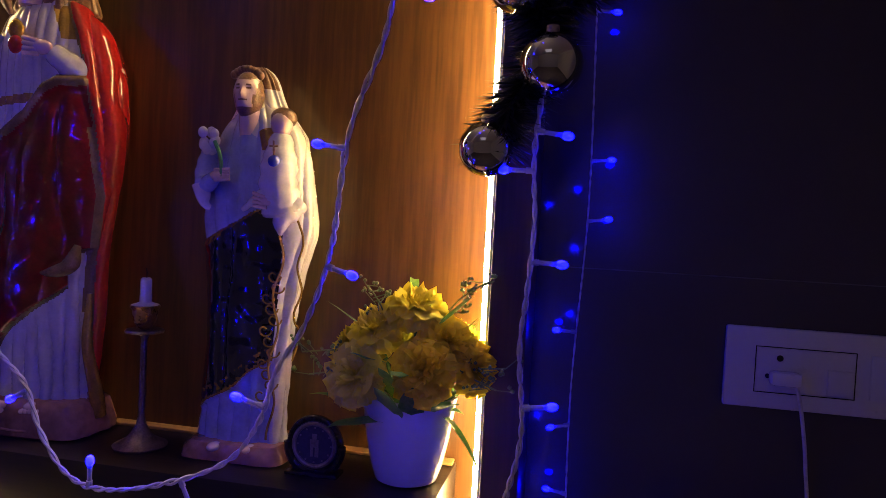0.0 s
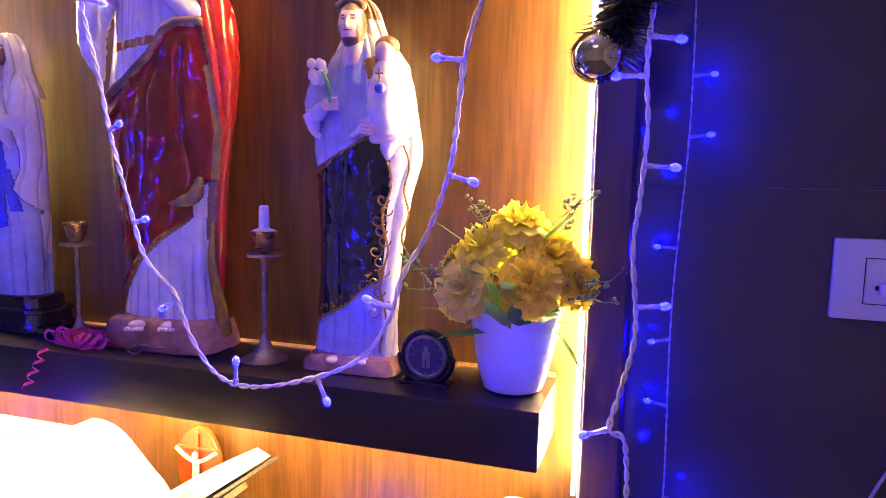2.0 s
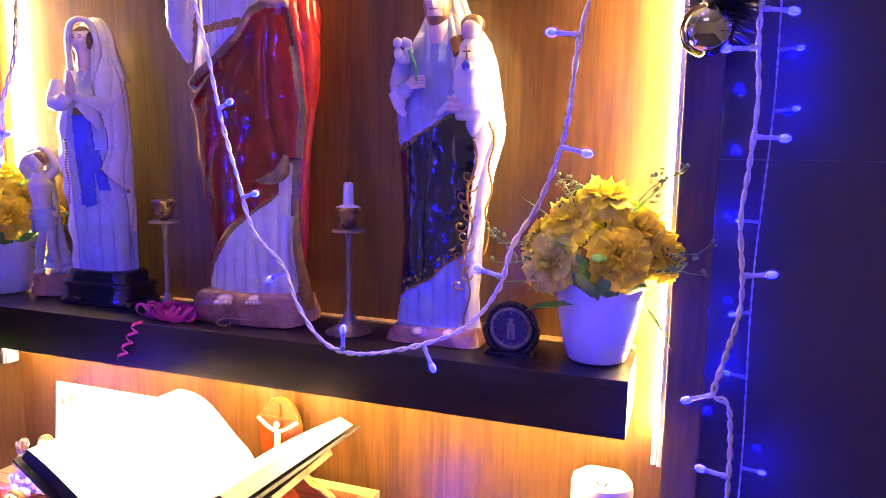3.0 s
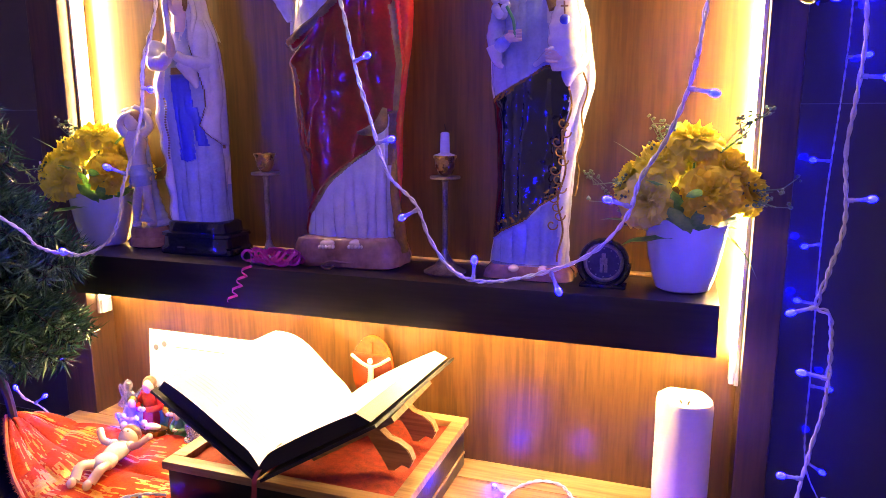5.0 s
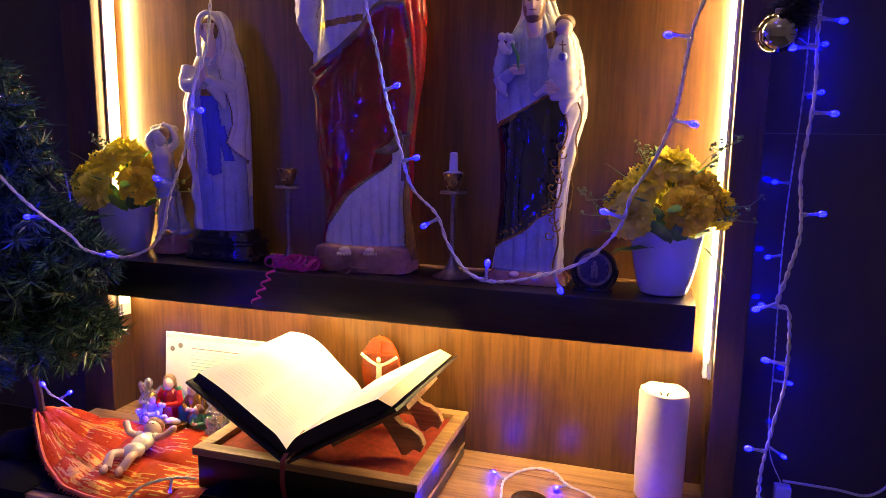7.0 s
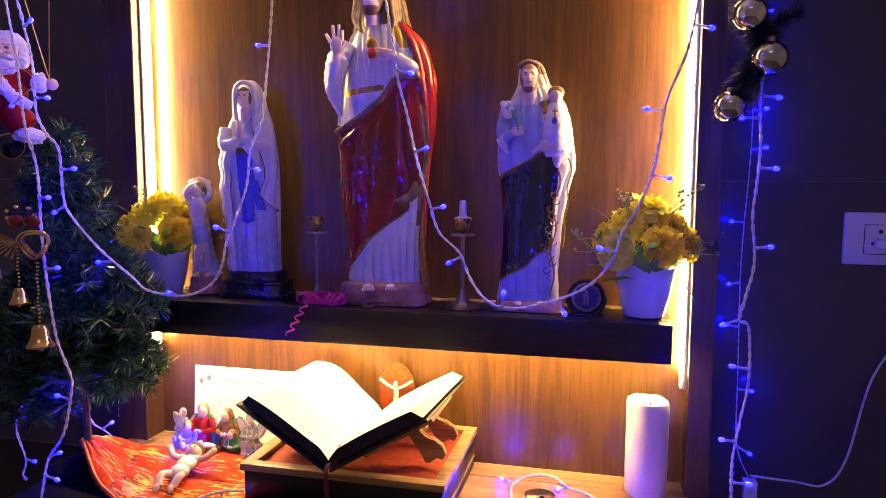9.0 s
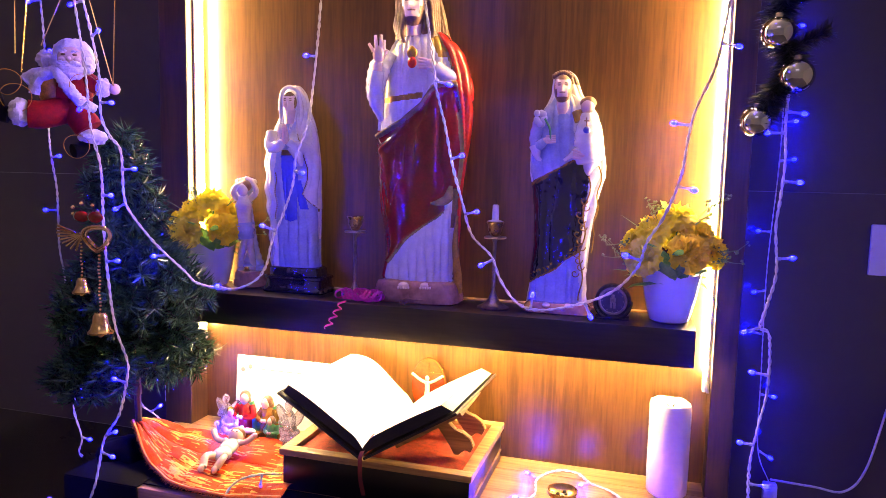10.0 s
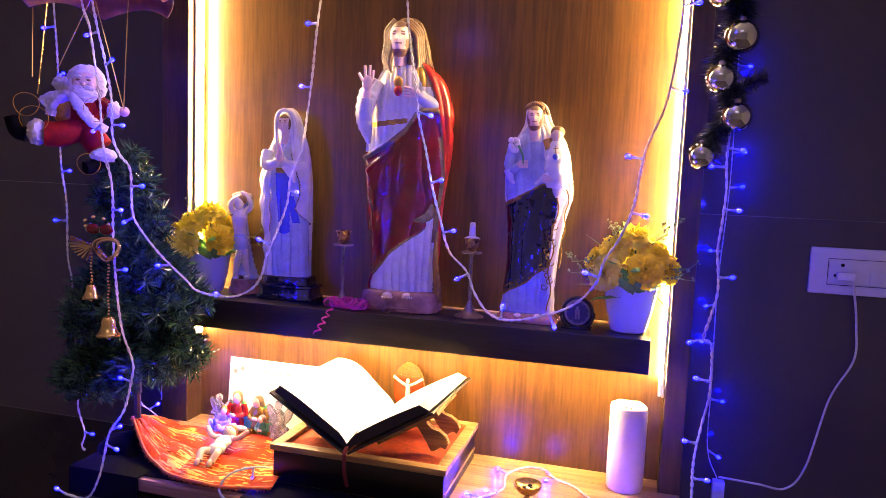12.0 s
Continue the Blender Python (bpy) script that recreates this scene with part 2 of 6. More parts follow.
def ball(bm, c, r, u=16, v=10, mi=0, m=None):
    rx, ry, rz = r if isinstance(r, tuple) else (r, r, r)
    t = Matrix.Translation(c) @ (m or Matrix()) @ Matrix.Diagonal((rx, ry, rz, 1))
    g = bmesh.ops.create_uvsphere(bm, u_segments=u, v_segments=v, radius=1.0, matrix=t)
    for f in {f for w in g["verts"] for f in w.link_faces}:
        f.material_index = mi


def smooth_path(pts, step):
    """Catmull-Rom through the points, resampled at about one step."""
    p = [Vector(q) for q in pts]
    p = [2 * p[0] - p[1]] + p + [2 * p[-1] - p[-2]]
    out = []
    for i in range(1, len(p) - 2):
        a, b, c, d = p[i - 1:i + 3]
        k = max(1, round((c - b).length / step))
        for j in range(k):
            t = j / k
            out.append(0.5 * (2 * b + (c - a) * t + (2 * a - 5 * b + 4 * c - d) * t * t + (3 * b - a - 3 * c + d) * t ** 3))
    out.append(p[-2])
    return out


def tube(bm, pts, r, n=8, mi=0):
    """A round tube along the points; r is one radius or one for each point."""
    pts = [Vector(p) for p in pts]
    rad = r if isinstance(r, (list, tuple)) else [r] * len(pts)
    up = Vector((0.31, 0.87, 0.38)).normalized()
    rings = []
    for i, p in enumerate(pts):
        d = (pts[min(i + 1, len(pts) - 1)] - pts[max(i - 1, 0)]).normalized()
        s = d.cross(up)
        s = s.normalized() if s.length > 1e-4 else d.orthogonal().normalized()
        q = s.cross(d).normalized()
        up = q
        rings.append([bm.verts.new(p + rad[i] * (math.cos(2 * math.pi * k / n) * s + math.sin(2 * math.pi * k / n) * q)) for k in range(n)])
    for a, b in zip(rings, rings[1:]):
        for k in range(n):
            f = bm.faces.new((a[k], a[(k + 1) % n], b[(k + 1) % n], b[k]))
            f.material_index = mi
    for ring in (rings[0][::-1], rings[-1]):
        bm.faces.new(ring).material_index = mi


def structure(name, label, *boxes, material, bevel=0.0, smooth=False):
    bm = bmesh.new()
    for b in boxes:
        box(bm, *b, bevel=bevel)
    return tagged(finish(name, bm, material, smooth=smooth), label, kind="structure")


# ---- room ----
WALL_Y, PANEL_Y, SHELF_Z, TOP_Z = 0.895, 0.845, 1.10, 0.773
wall_back = structure("wall_back", "polished grey tiled wall behind the altar", (-3.2, 1.8, WALL_Y + 0.0007, 1.05, 0, 2.7), material=M_GROUT)
structure("floor", "plain tiled floor of the room", (-3.2, 1.8, -2.6, 1.05, -0.1, 0), material=M_FLOOR)
structure("ceiling", "plain white ceiling", (-3.2, 1.8, -2.6, 1.05, 2.7, 2.8), material=M_PAINT)
structure("wall_left", "plain painted side wall", (-3.3, -3.2, -2.6, 1.05, 0, 2.7), material=M_PAINT)
structure("wall_right", "plain painted side wall", (1.8, 1.9, -2.6, 1.05, 0, 2.7), material=M_PAINT)
structure("wall_front", "plain painted wall facing the altar", (-3.2, 1.8, -2.7, -2.6, 0, 2.7), material=M_PAINT)
lamp = thing("ceiling_light", (-0.2, -1.3, 2.7), "dim violet-white ceiling light panel", "lamp")
bm = bmesh.new()
box(bm, -0.42, 0.42, -0.42, 0.42, -0.03, -0.004, 0.004)
part("frame", bm, M_ALU, lamp)
bm = bmesh.new()
box(bm, -0.39, 0.39, -0.39, 0.39, -0.036, -0.031)
part("diffuser", bm, M_ROOM, lamp, smooth=False)

# oak back panel, walnut frame with light profiles
structure("back_panel", "brown oak laminate back panel with vertical grain", (-1.07, 0.037, PANEL_Y, WALL_Y + 0.004, TOP_Z, 2.5), material=M_PANEL)
for name, x0, x1, side in (("frame_left", -1.14, -1.07, 1), ("frame_right", 0.037, 0.078, -1)):
    structure(name, "dark walnut upright frame beside the back panel", (x0, x1, 0.785, WALL_Y + 0.004, 0.0, 2.5), material=M_JAMB, bevel=0.0015)
structure("frame_top", "dark walnut head of the altar frame", (-1.14, 0.078, 0.785, WALL_Y + 0.004, 2.503, 2.57), material=M_JAMB)


def light_profile(x, side):
    """An aluminium profile with a glowing warm diffuser, fixed upright to the inner face of the frame."""
    t = thing("led_profile", (x, 0.820, 0.962), "lit warm white light strip in an upright aluminium profile", "lamp", "light strips of the altar")
    bm = bmesh.new()
    box(bm, *sorted((0.0005 * side, 0.006 * side)), -0.012, 0.012, 0, 1.52, 0.001)
    part("profile", bm, M_ALU, t)
    bm = bmesh.new()
    box(bm, *sorted((0.0065 * side, 0.012 * side)), -0.010, 0.010, 0.028, 1.515, 0.002)
    part("diffuser", bm, M_STRIP, t, "glowing diffuser")
    bm = bmesh.new()
    box(bm, *sorted((0.0065 * side, 0.013 * side)), -0.011, 0.011, 0.001, 0.027, 0.002)
    part("end_cap", bm, M_WHITEPL, t, "white end cap")


light_profile(-1.07, 1)
light_profile(0.037, -1)

# shelf
shelf = thing("shelf", (0, 0.70, SHELF_Z), "dark wenge floating shelf fixed to the back panel", "shelf")
bm = bmesh.new()
box(bm, -1.033, 0.0, 0, 0.144, -0.066, 0, 0.0012)
part("board", bm, M_SHELF, shelf)
bm = bmesh.new()
box(bm, -1.02, -0.006, 0.064, 0.074, -0.070, -0.0665)
part("light_strip", bm, M_UNDER, shelf, "warm light strip under the board", smooth=False)
bm = bmesh.new()
box(bm, -1.03, -0.002, 0.126, 0.1435, 0.0005, 0.004, 0.0008)
part("rear_trim", bm, M_RIM, shelf, "pale wood trim along the back edge")

# console
console = thing("console", (0, 0.476, 0), "low console with a pale wood top and dark body", "console")
bm = bmesh.new()
box(bm, -1.115, 0.078, 0, 0.308, 0.748, TOP_Z, 0.0015)
box(bm, -1.069, 0.036, 0.309, 0.368, 0.748, TOP_Z, 0.0)
part("top", bm, M_TOPWOOD, console)
bm = bmesh.new()
box(bm, -1.10, 0.06, 0.02, 0.308, 0.0, 0.7475)
part("body", bm, M_SHELF, console, "dark body")
for i, x in enumerate((-1.085, -0.70, -0.315)):
    bm = bmesh.new()
    box(bm, x, x + 0.37, 0.004, 0.0195, 0.08, 0.735, 0.002)
    part("door", bm, M_SHELF, console)


BIG_X, BEARD_X, VEIL_X, SMALL_X = -0.525, -0.240, -0.804, -0.925


# ---- statues: one mesh each ----
class Sculpt:
    """A draped figure drawn as seen from one side: rows of (y, left, right) in drawing units of k metres, y down, turned by yaw degrees; lean is the slant of the drawing's uprights."""

    def __init__(self, k, xc, yb, yaw, rho, lean, rows):
        self.bm, self.k, self.xc, self.yb, self.rho, self.lean = bmesh.new(), k, xc, yb, rho, lean
        self.cy, self.sy = math.cos(radians(yaw)), math.sin(radians(yaw))
        self.rows = sorted(rows)

    def at(self, x, y, d=0.0):
        """Drawing point (x, y), d metres in front of the axis."""
        l, z = (x - self.lean * (self.yb - y) - self.xc) * self.k, (self.yb - y) * self.k
        d *= 0.78
        return Vector((self.cy * l + self.sy * d, self.sy * l - self.cy * d, z))

    def ring(self, y, rows, rho):
        l = float(np.interp(y, [r[0] for r in rows], [r[1] for r in rows]))
        r = float(np.interp(y, [q[0] for q in rows], [q[2] for q in rows]))
        half = (r - l) / 2 * self.k
        rx = half / math.hypot(self.cy, rho * self.sy)
        return (l + r) / 2, half, rx, rx * rho

    def on(self, x, y, lift=0.0):
        """The point of the body's surface that shows at (x, y), lifted towards the front."""
        xm, half, rx, ry = self.ring(y, self.rows, self.rho)
        a = math.asin(max(-1, min(1, (x - xm) * self.k / half))) + math.atan2(ry * self.sy, rx * self.cy)
        l0 = (xm - self.lean * (self.yb - y) - self.xc) * self.k / self.cy
        return Vector((l0 + (rx + lift) * math.sin(a), -(ry + lift) * math.cos(a), (self.yb - y) * self.k))

    def body(self, paint, relief, n=300, m=340, rows=None, rho=None, back=0.0, cap=0, soft=3, inset=0.0):
        rows, rho = sorted(rows or self.rows), rho or self.rho
        ys = np.linspace(rows[-1][0], rows[0][0], m)
        ls = np.interp(ys, [r[0] for r in rows], [r[1] for r in rows])
        rs = np.interp(ys, [r[0] for r in rows], [r[2] for r in rows])
        for c in (ls, rs):
            for _ in range(soft * 2):
                c[1:-1] = (c[:-2] + 2 * c[1:-1] + c[2:]) / 4
        rings, marks = [], []
        for y, l, r in zip(ys.tolist(), ls.tolist(), rs.tolist()):
            half = (r - l) / 2 * self.k
            rx = half / math.hypot(self.cy, rho * self.sy)
            ry, l0, z = rx * rho, ((l + r) / 2 - self.lean * (self.yb - y) - self.xc) * self.k / self.cy, (self.yb - y) * self.k
            ring, mark = [], []
            for i in range(n):
                a = 2 * math.pi * i / n
                sa, ca = math.sin(a), math.cos(a)
                x = (l + r) / 2 + (rx * sa * self.cy - ry * ca * self.sy) / self.k
                fr = sa * self.sy + ca * self.cy
                o = relief(x, y, fr, a) - inset
                ring.append(self.bm.verts.new((l0 + (rx + o) * sa, -(ry + o) * ca + back, z)))
                mark.append((x, fr))
            rings.append(ring)
            marks.append(mark)
        for j in range(m - 1):
            y = float(ys[j] + ys[j + 1]) / 2
            for i in range(n):
                f = self.bm.faces.new((rings[j][i], rings[j][(i + 1) % n], rings[j + 1][(i + 1) % n], rings[j + 1][i]))
                f.material_index = paint(*((marks[j][i][0] + marks[j + 1][i][0]) / 2, y, marks[j][i][1]))
        self.bm.faces.new(rings[0][::-1]).material_index = cap
        self.bm.faces.new(rings[-1]).material_index = cap

    def limb(self, pts, r, mi, n=14, rough=0.0):
        p = smooth_path(pts, 0.004)
        if isinstance(r, tuple):
            r = [float(np.interp(i / (len(p) - 1), np.linspace(0, 1, len(r)), r)) for i in range(len(p))]
        else:
            r = [r] * len(p)
        r = [q * (1 + rough * math.sin(i * 1.7)) for i, q in enumerate(r)]
        tube(self.bm, p, r, n, mi)

    def blob(self, p, r, mi, turn=None):
        ball(self.bm, p, r, 18, 14, mi, turn)

    def head(self, x, y, d, w, h, skin, hair, beard=True):
        """A plain head: egg, brow, nose, cheeks and, if asked, a beard."""
        c, q = self.at(x, y, d), Matrix.Rotation(math.atan2(self.sy, self.cy) * 0.55, 4, "Z")
        g = bmesh.ops.create_uvsphere(self.bm, u_segments=56, v_segments=44, radius=1.0)
        verts = set(g["verts"])
        keep = {}
        for v in verts:
            p = v.co.copy()
            keep[v] = p
            o = 1.0
            if p.y < 0:
                o += 0.20 * math.exp(-(p.x / 0.13) ** 2 - ((p.z + 0.02) / 0.22) ** 2) * (1.25 if p.z < 0 else 0.8)
                for s in (-1, 1):
                    o -= 0.10 * math.exp(-((p.x - s * 0.36) / 0.17) ** 2 - ((p.z - 0.16) / 0.10) ** 2)
                    o += 0.05 * math.exp(-((p.x - s * 0.36) / 0.25) ** 2 - ((p.z - 0.34) / 0.07) ** 2)
                o += 0.07 * math.exp(-(p.x / 0.2) ** 2 - ((p.z + 0.42) / 0.06) ** 2)
                if beard:
                    o += 0.10 * max(0, -p.z - 0.35)
            t = 1.0 - 0.16 * max(0, -p.z)
            v.co = c + q @ Vector((p.x * o * w * t, p.y * o * w * 1.12, p.z * h * (1.0 + (0.12 if beard and p.z < -0.4 else 0))))
        for f in {f for v in verts for f in v.link_faces}:
            p = sum((keep[v] for v in f.verts), Vector()) / len(f.verts)
            m = skin
            ax = abs(p.x)
            if p.z > 0.52 + 0.25 * ax * ax - (0.0 if p.y < 0 else 2) or (ax > 0.80 and p.z > -0.5):
                m = hair
            elif p.y < 0 and 0.08 < ax - 0.14 < 0.40 and (0.31 < p.z < 0.38 or 0.12 < p.z < 0.20 and ax < 0.48):
                m = hair
            elif beard and (p.z < -0.52 or (p.z < -0.10 and ax > 0.60) or (-0.36 < p.z < -0.27 and ax < 0.34)):
                m = hair
            f.material_index = m

    def done(self, name, mats, loc, label):
        ob = finish(name, self.bm, mats, loc=loc)
        return tagged(ob, label, "statue")


def poly(x, pts):
    """Value at x on the broken line x0, y0, x1, y1, ..."""
    if x <= pts[0]:
        return pts[1]
    for i in range(2, len(pts), 2):
        if x < pts[i]:
            return pts[i - 1] + (pts[i + 1] - pts[i - 1]) * (x - pts[i - 2]) / (pts[i] - pts[i - 2])
    return pts[-1]


def step(d, w):
    t = max(0.0, min(1.0, d / w))
    return t * t * (3 - 2 * t)


def pleat(t):
    """Rounded ridges with sharp valleys."""
    return abs(math.sin(t)) ** 0.6 - 0.6


def rock_base(bm, w, d, h, mi, seed, tiers, c=(0, 0, 0)):
    """A rounded, slightly lumpy rectangular plinth; tiers of (height share, width share)."""
    n, rings = 96, []
    for t, s in tiers:
        ring = []
        for i in range(n):
            a = 2 * math.pi * (i + 0.5) / n
            ca, sa = math.cos(a), math.sin(a)
            e = (abs(ca) ** 5 + abs(sa) ** 5) ** (-1 / 5)
            lump = 1 + 0.035 * noise.noise((ca * 2.2, sa * 2.2, t * 1.7 + seed)) + 0.02 * noise.noise((ca * 7, sa * 7, t * 4 + seed))
            ring.append(bm.verts.new((c[0] + w / 2 * ca * e * s * lump, c[1] + d / 2 * sa * e * s * lump, c[2] + t * h)))
        rings.append(ring)
    for a, b in zip(rings, rings[1:]):
        for i in range(n):
            bm.faces.new((a[i], a[(i + 1) % n], b[(i + 1) % n], b[i])).material_index = mi
    bm.faces.new(rings[0][::-1]).material_index = mi
    bm.faces.new(rings[-1]).material_index = mi


def big_statue():
    W, DR, R, G, SK, H, B, OL = range(8)
    S = Sculpt(0.0012, 712, 546, 18, 0.53, 0.0417, [(522, 650, 774), (505, 648, 772), (490, 652, 773), (470, 656, 776), (430, 655, 781), (400, 650, 783), (370, 648, 785), (340, 648, 789), (310, 647, 794), (280, 647, 800), (250, 649, 804),
               (225, 654, 807), (200, 658, 808), (180, 660, 806), (160, 663, 801), (140, 668, 793), (122, 677, 780), (108, 690, 764), (98, 702, 746), (86, 706, 738)])
    inner = (105, 752, 140, 766, 170, 775, 230, 784, 300, 789, 350, 782, 400, 777, 450, 774, 525, 770)
    upper = (640, 268, 660, 260, 690, 243, 720, 218, 738, 192, 752, 184, 830, 180)
    lower = (640, 486, 655, 481, 690, 437, 720, 415, 745, 400, 756, 392, 758, 374, 766, 356, 830, 350)

    def paint(x, y, fr):
        if fr < -0.15:
            return R if x > 690 else DR if y > 262 else W
        e = poly(y, inner)
        if x > e:
            return R
        if x > e - (7 if 235 < y < 420 else 2):
            return OL
        yu, yl = poly(x, upper), poly(x, lower)
        if y < yu:
            return G if 207 < y + 0.10 * (x - 690) < 216 and x < 722 else G if 112 < y < 148 and x > e - 18 else W
        return OL if y < yu + 13 else DR if y < yl else OL if y < yl + 4 else W

    def relief(x, y, fr, a):
        nz = noise.noise((a * 2.2, y * 0.011, 3))
        e, yu, yl = poly(y, inner), poly(x, upper), poly(x, lower)
        if fr < -0.15:
            return 0.004 + 0.003 * math.sin(a * 16 + 3 * nz)
        robe = (0.0052 * step(y - yl, 70) + 0.0012) * pleat(x * 0.21 + 2.2 * nz + 0.012 * y) if y > yl else 0.0024 * pleat(x * 0.27 + 1.5 * nz)
        red = 0.0065 + 0.0046 * pleat((x - e) * 0.20 + (y - 110) * 0.012 + 1.5 * nz)
        th = math.atan2(y - 170, 762 - x)
        drape = 0.0055 + 0.0042 * pleat(th * 8.5 + 1.6 * nz) * step(y - yu, 60) + 0.0015 * noise.noise((x * 0.05, y * 0.05, 1))
        roll = 0.0075 * math.exp(-((y - yu - 7) / 7) ** 2) + 0.004 * math.exp(-((y - yu - 32 + 0.3 * (x - 650)) / 6) ** 2) * (x < 700)
        k = step(y - yu, 4) * step(yl + 3 - y, 4)
        o = robe * (1 - k) + (drape + roll) * k
        q = step(x - e + 3, 5)
        return o * (1 - q) + red * q

    S.body(paint, relief, 260, 300, inset=0.006)
    bm = S.bm
    rock_base(bm, 0.176, 0.098, 0.044, B, 2, ((0, 0.95), (0.06, 1.0), (0.3, 0.985), (0.72, 0.95), (0.92, 0.90), (1.0, 0.80)), (-0.002, -0.002, 0))
    S.limb([S.at(694, 541, 0.072), S.at(686, 546, 0.0725), S.at(678, 541, 0.072), S.at(690, 536, 0.069), S.at(712, 538, 0.071), S.at(740, 536, 0.068)], 0.0016, B, 6)
    for x in (686, 722):
        S.blob(S.at(x, 515, 0.058), (0.011, 0.012, 0.0065), SK)
        for j in range(5):
            S.blob(S.at(x - 8 + j * 4, 518, 0.070), (0.0024, 0.005, 0.0032), SK)
    # turned-over corner of the mantle; gold tube painting warm light on the robe
    S.limb([S.on(765, 352, 0.004), S.on(757, 372, 0.009), S.on(742, 379, 0.010), S.on(733, 380, 0.006)], (0.004, 0.010, 0.008, 0.002), OL)
    S.limb([S.on(772, 400, 0.006), S.on(768, 450, 0.007), S.on(770, 500, 0.008), S.at(776, 528, 0.03)], (0.003, 0.006, 0.008, 0.010), G)
    # neck, head and hair
    S.limb([S.at(712, 112, 0.010), S.at(712, 90, 0.012)], 0.0165, SK)
    S.head(713, 66, 0.016, 0.0255, 0.038, SK, H)
    S.body(lambda x, y, fr: H, lambda x, y, fr, a: 0.0014 * math.sin(a * 24 + 3 * noise.noise((a * 2, y * 0.03, 5))) + 0.001 * noise.noise((a * 3, y * 0.1, 6)), 140, 90,
           [(24, 712, 736), (30, 703, 745), (42, 696, 752), (60, 692, 757), (80, 688, 761), (98, 683, 764), (112, 676, 768), (124, 686, 760)], 0.66, 0.016, H)
    for s, xs in ((-1, (704, 691, 689, 684, 688)), (1, (732, 748, 750, 752, 746))):
        for j in range(4):
            S.limb([S.at(x - s * 3.0 * j, y + 3 * j, 0.018 + 0.004 * j) for x, y in zip(xs, (32, 52, 76, 100, 116))], (0.004, 0.007, 0.0068, 0.0060, 0.003), H, 9)
    # raised arm: hanging sleeve, wrist and open hand
    S.limb([S.at(670, 138, 0.004), S.at(654, 168, 0.010), S.at(647, 200, 0.016), S.at(650, 222, 0.022), S.at(656, 250, 0.022)], (0.018, 0.022, 0.019, 0.015, 0.004), W, 18, 0.05)
    S.limb([S.at(648, 206, 0.024), S.at(650, 188, 0.034), S.at(653, 170, 0.042)], (0.015, 0.014, 0.013), W, 16, 0.04)
    S.limb([S.at(652, 178, 0.040), S.at(655, 158, 0.046)], 0.0092, SK)
    S.blob(S.at(656, 146, 0.049), (0.0125, 0.008, 0.016), SK)
    for x0, x1, y1 in ((648, 641, 130), (653, 652, 117), (659, 661, 116), (664, 666, 124)):
        S.limb([S.at(x0, 142, 0.050), S.at(x1, y1, 0.053)], (0.0040, 0.0030), SK, 9)
    S.limb([S.at(662, 150, 0.050), S.at(670, 140, 0.056)], (0.0042, 0.003), SK, 9)
    # arm laid to the heart
    S.limb([S.at(790, 170, 0.020), S.at(782, 186, 0.040), S.at(764, 178, 0.058), S.at(745, 164, 0.064)], (0.018, 0.018, 0.016, 0.012), W, 18, 0.04)
    S.limb([S.at(776, 186, 0.046), S.at(773, 206, 0.050), S.at(771, 224, 0.046)], (0.014, 0.010, 0.003), W, 14, 0.05)
    S.blob(S.at(736, 160, 0.068), (0.014, 0.007, 0.009), SK)
    for j in range(4):
        S.limb([S.at(733, 155 + 4 * j, 0.070), S.at(719, 152 + 5 * j, 0.070)], (0.0034, 0.0026), SK, 9)
    S.blob(S.on(711, 158, 0.006), (0.009, 0.006, 0.011), R)
    lathe(bm, [(0.006, 0), (0.010, 0.005), (0.011, 0.012), (0.006, 0.019), (0, 0.023)], 14, S.on(711, 151, 0.006), G, 1, 0.5)
    S.done("large_statue", [P_WHITE, P_DEEPRED, P_RED, P_GOLD, P_SKIN, P_HAIR, P_BASE, P_OLIVE], (BIG_X, 0.791, SHELF_Z), "large glossy painted statue in a white robe and red mantle")


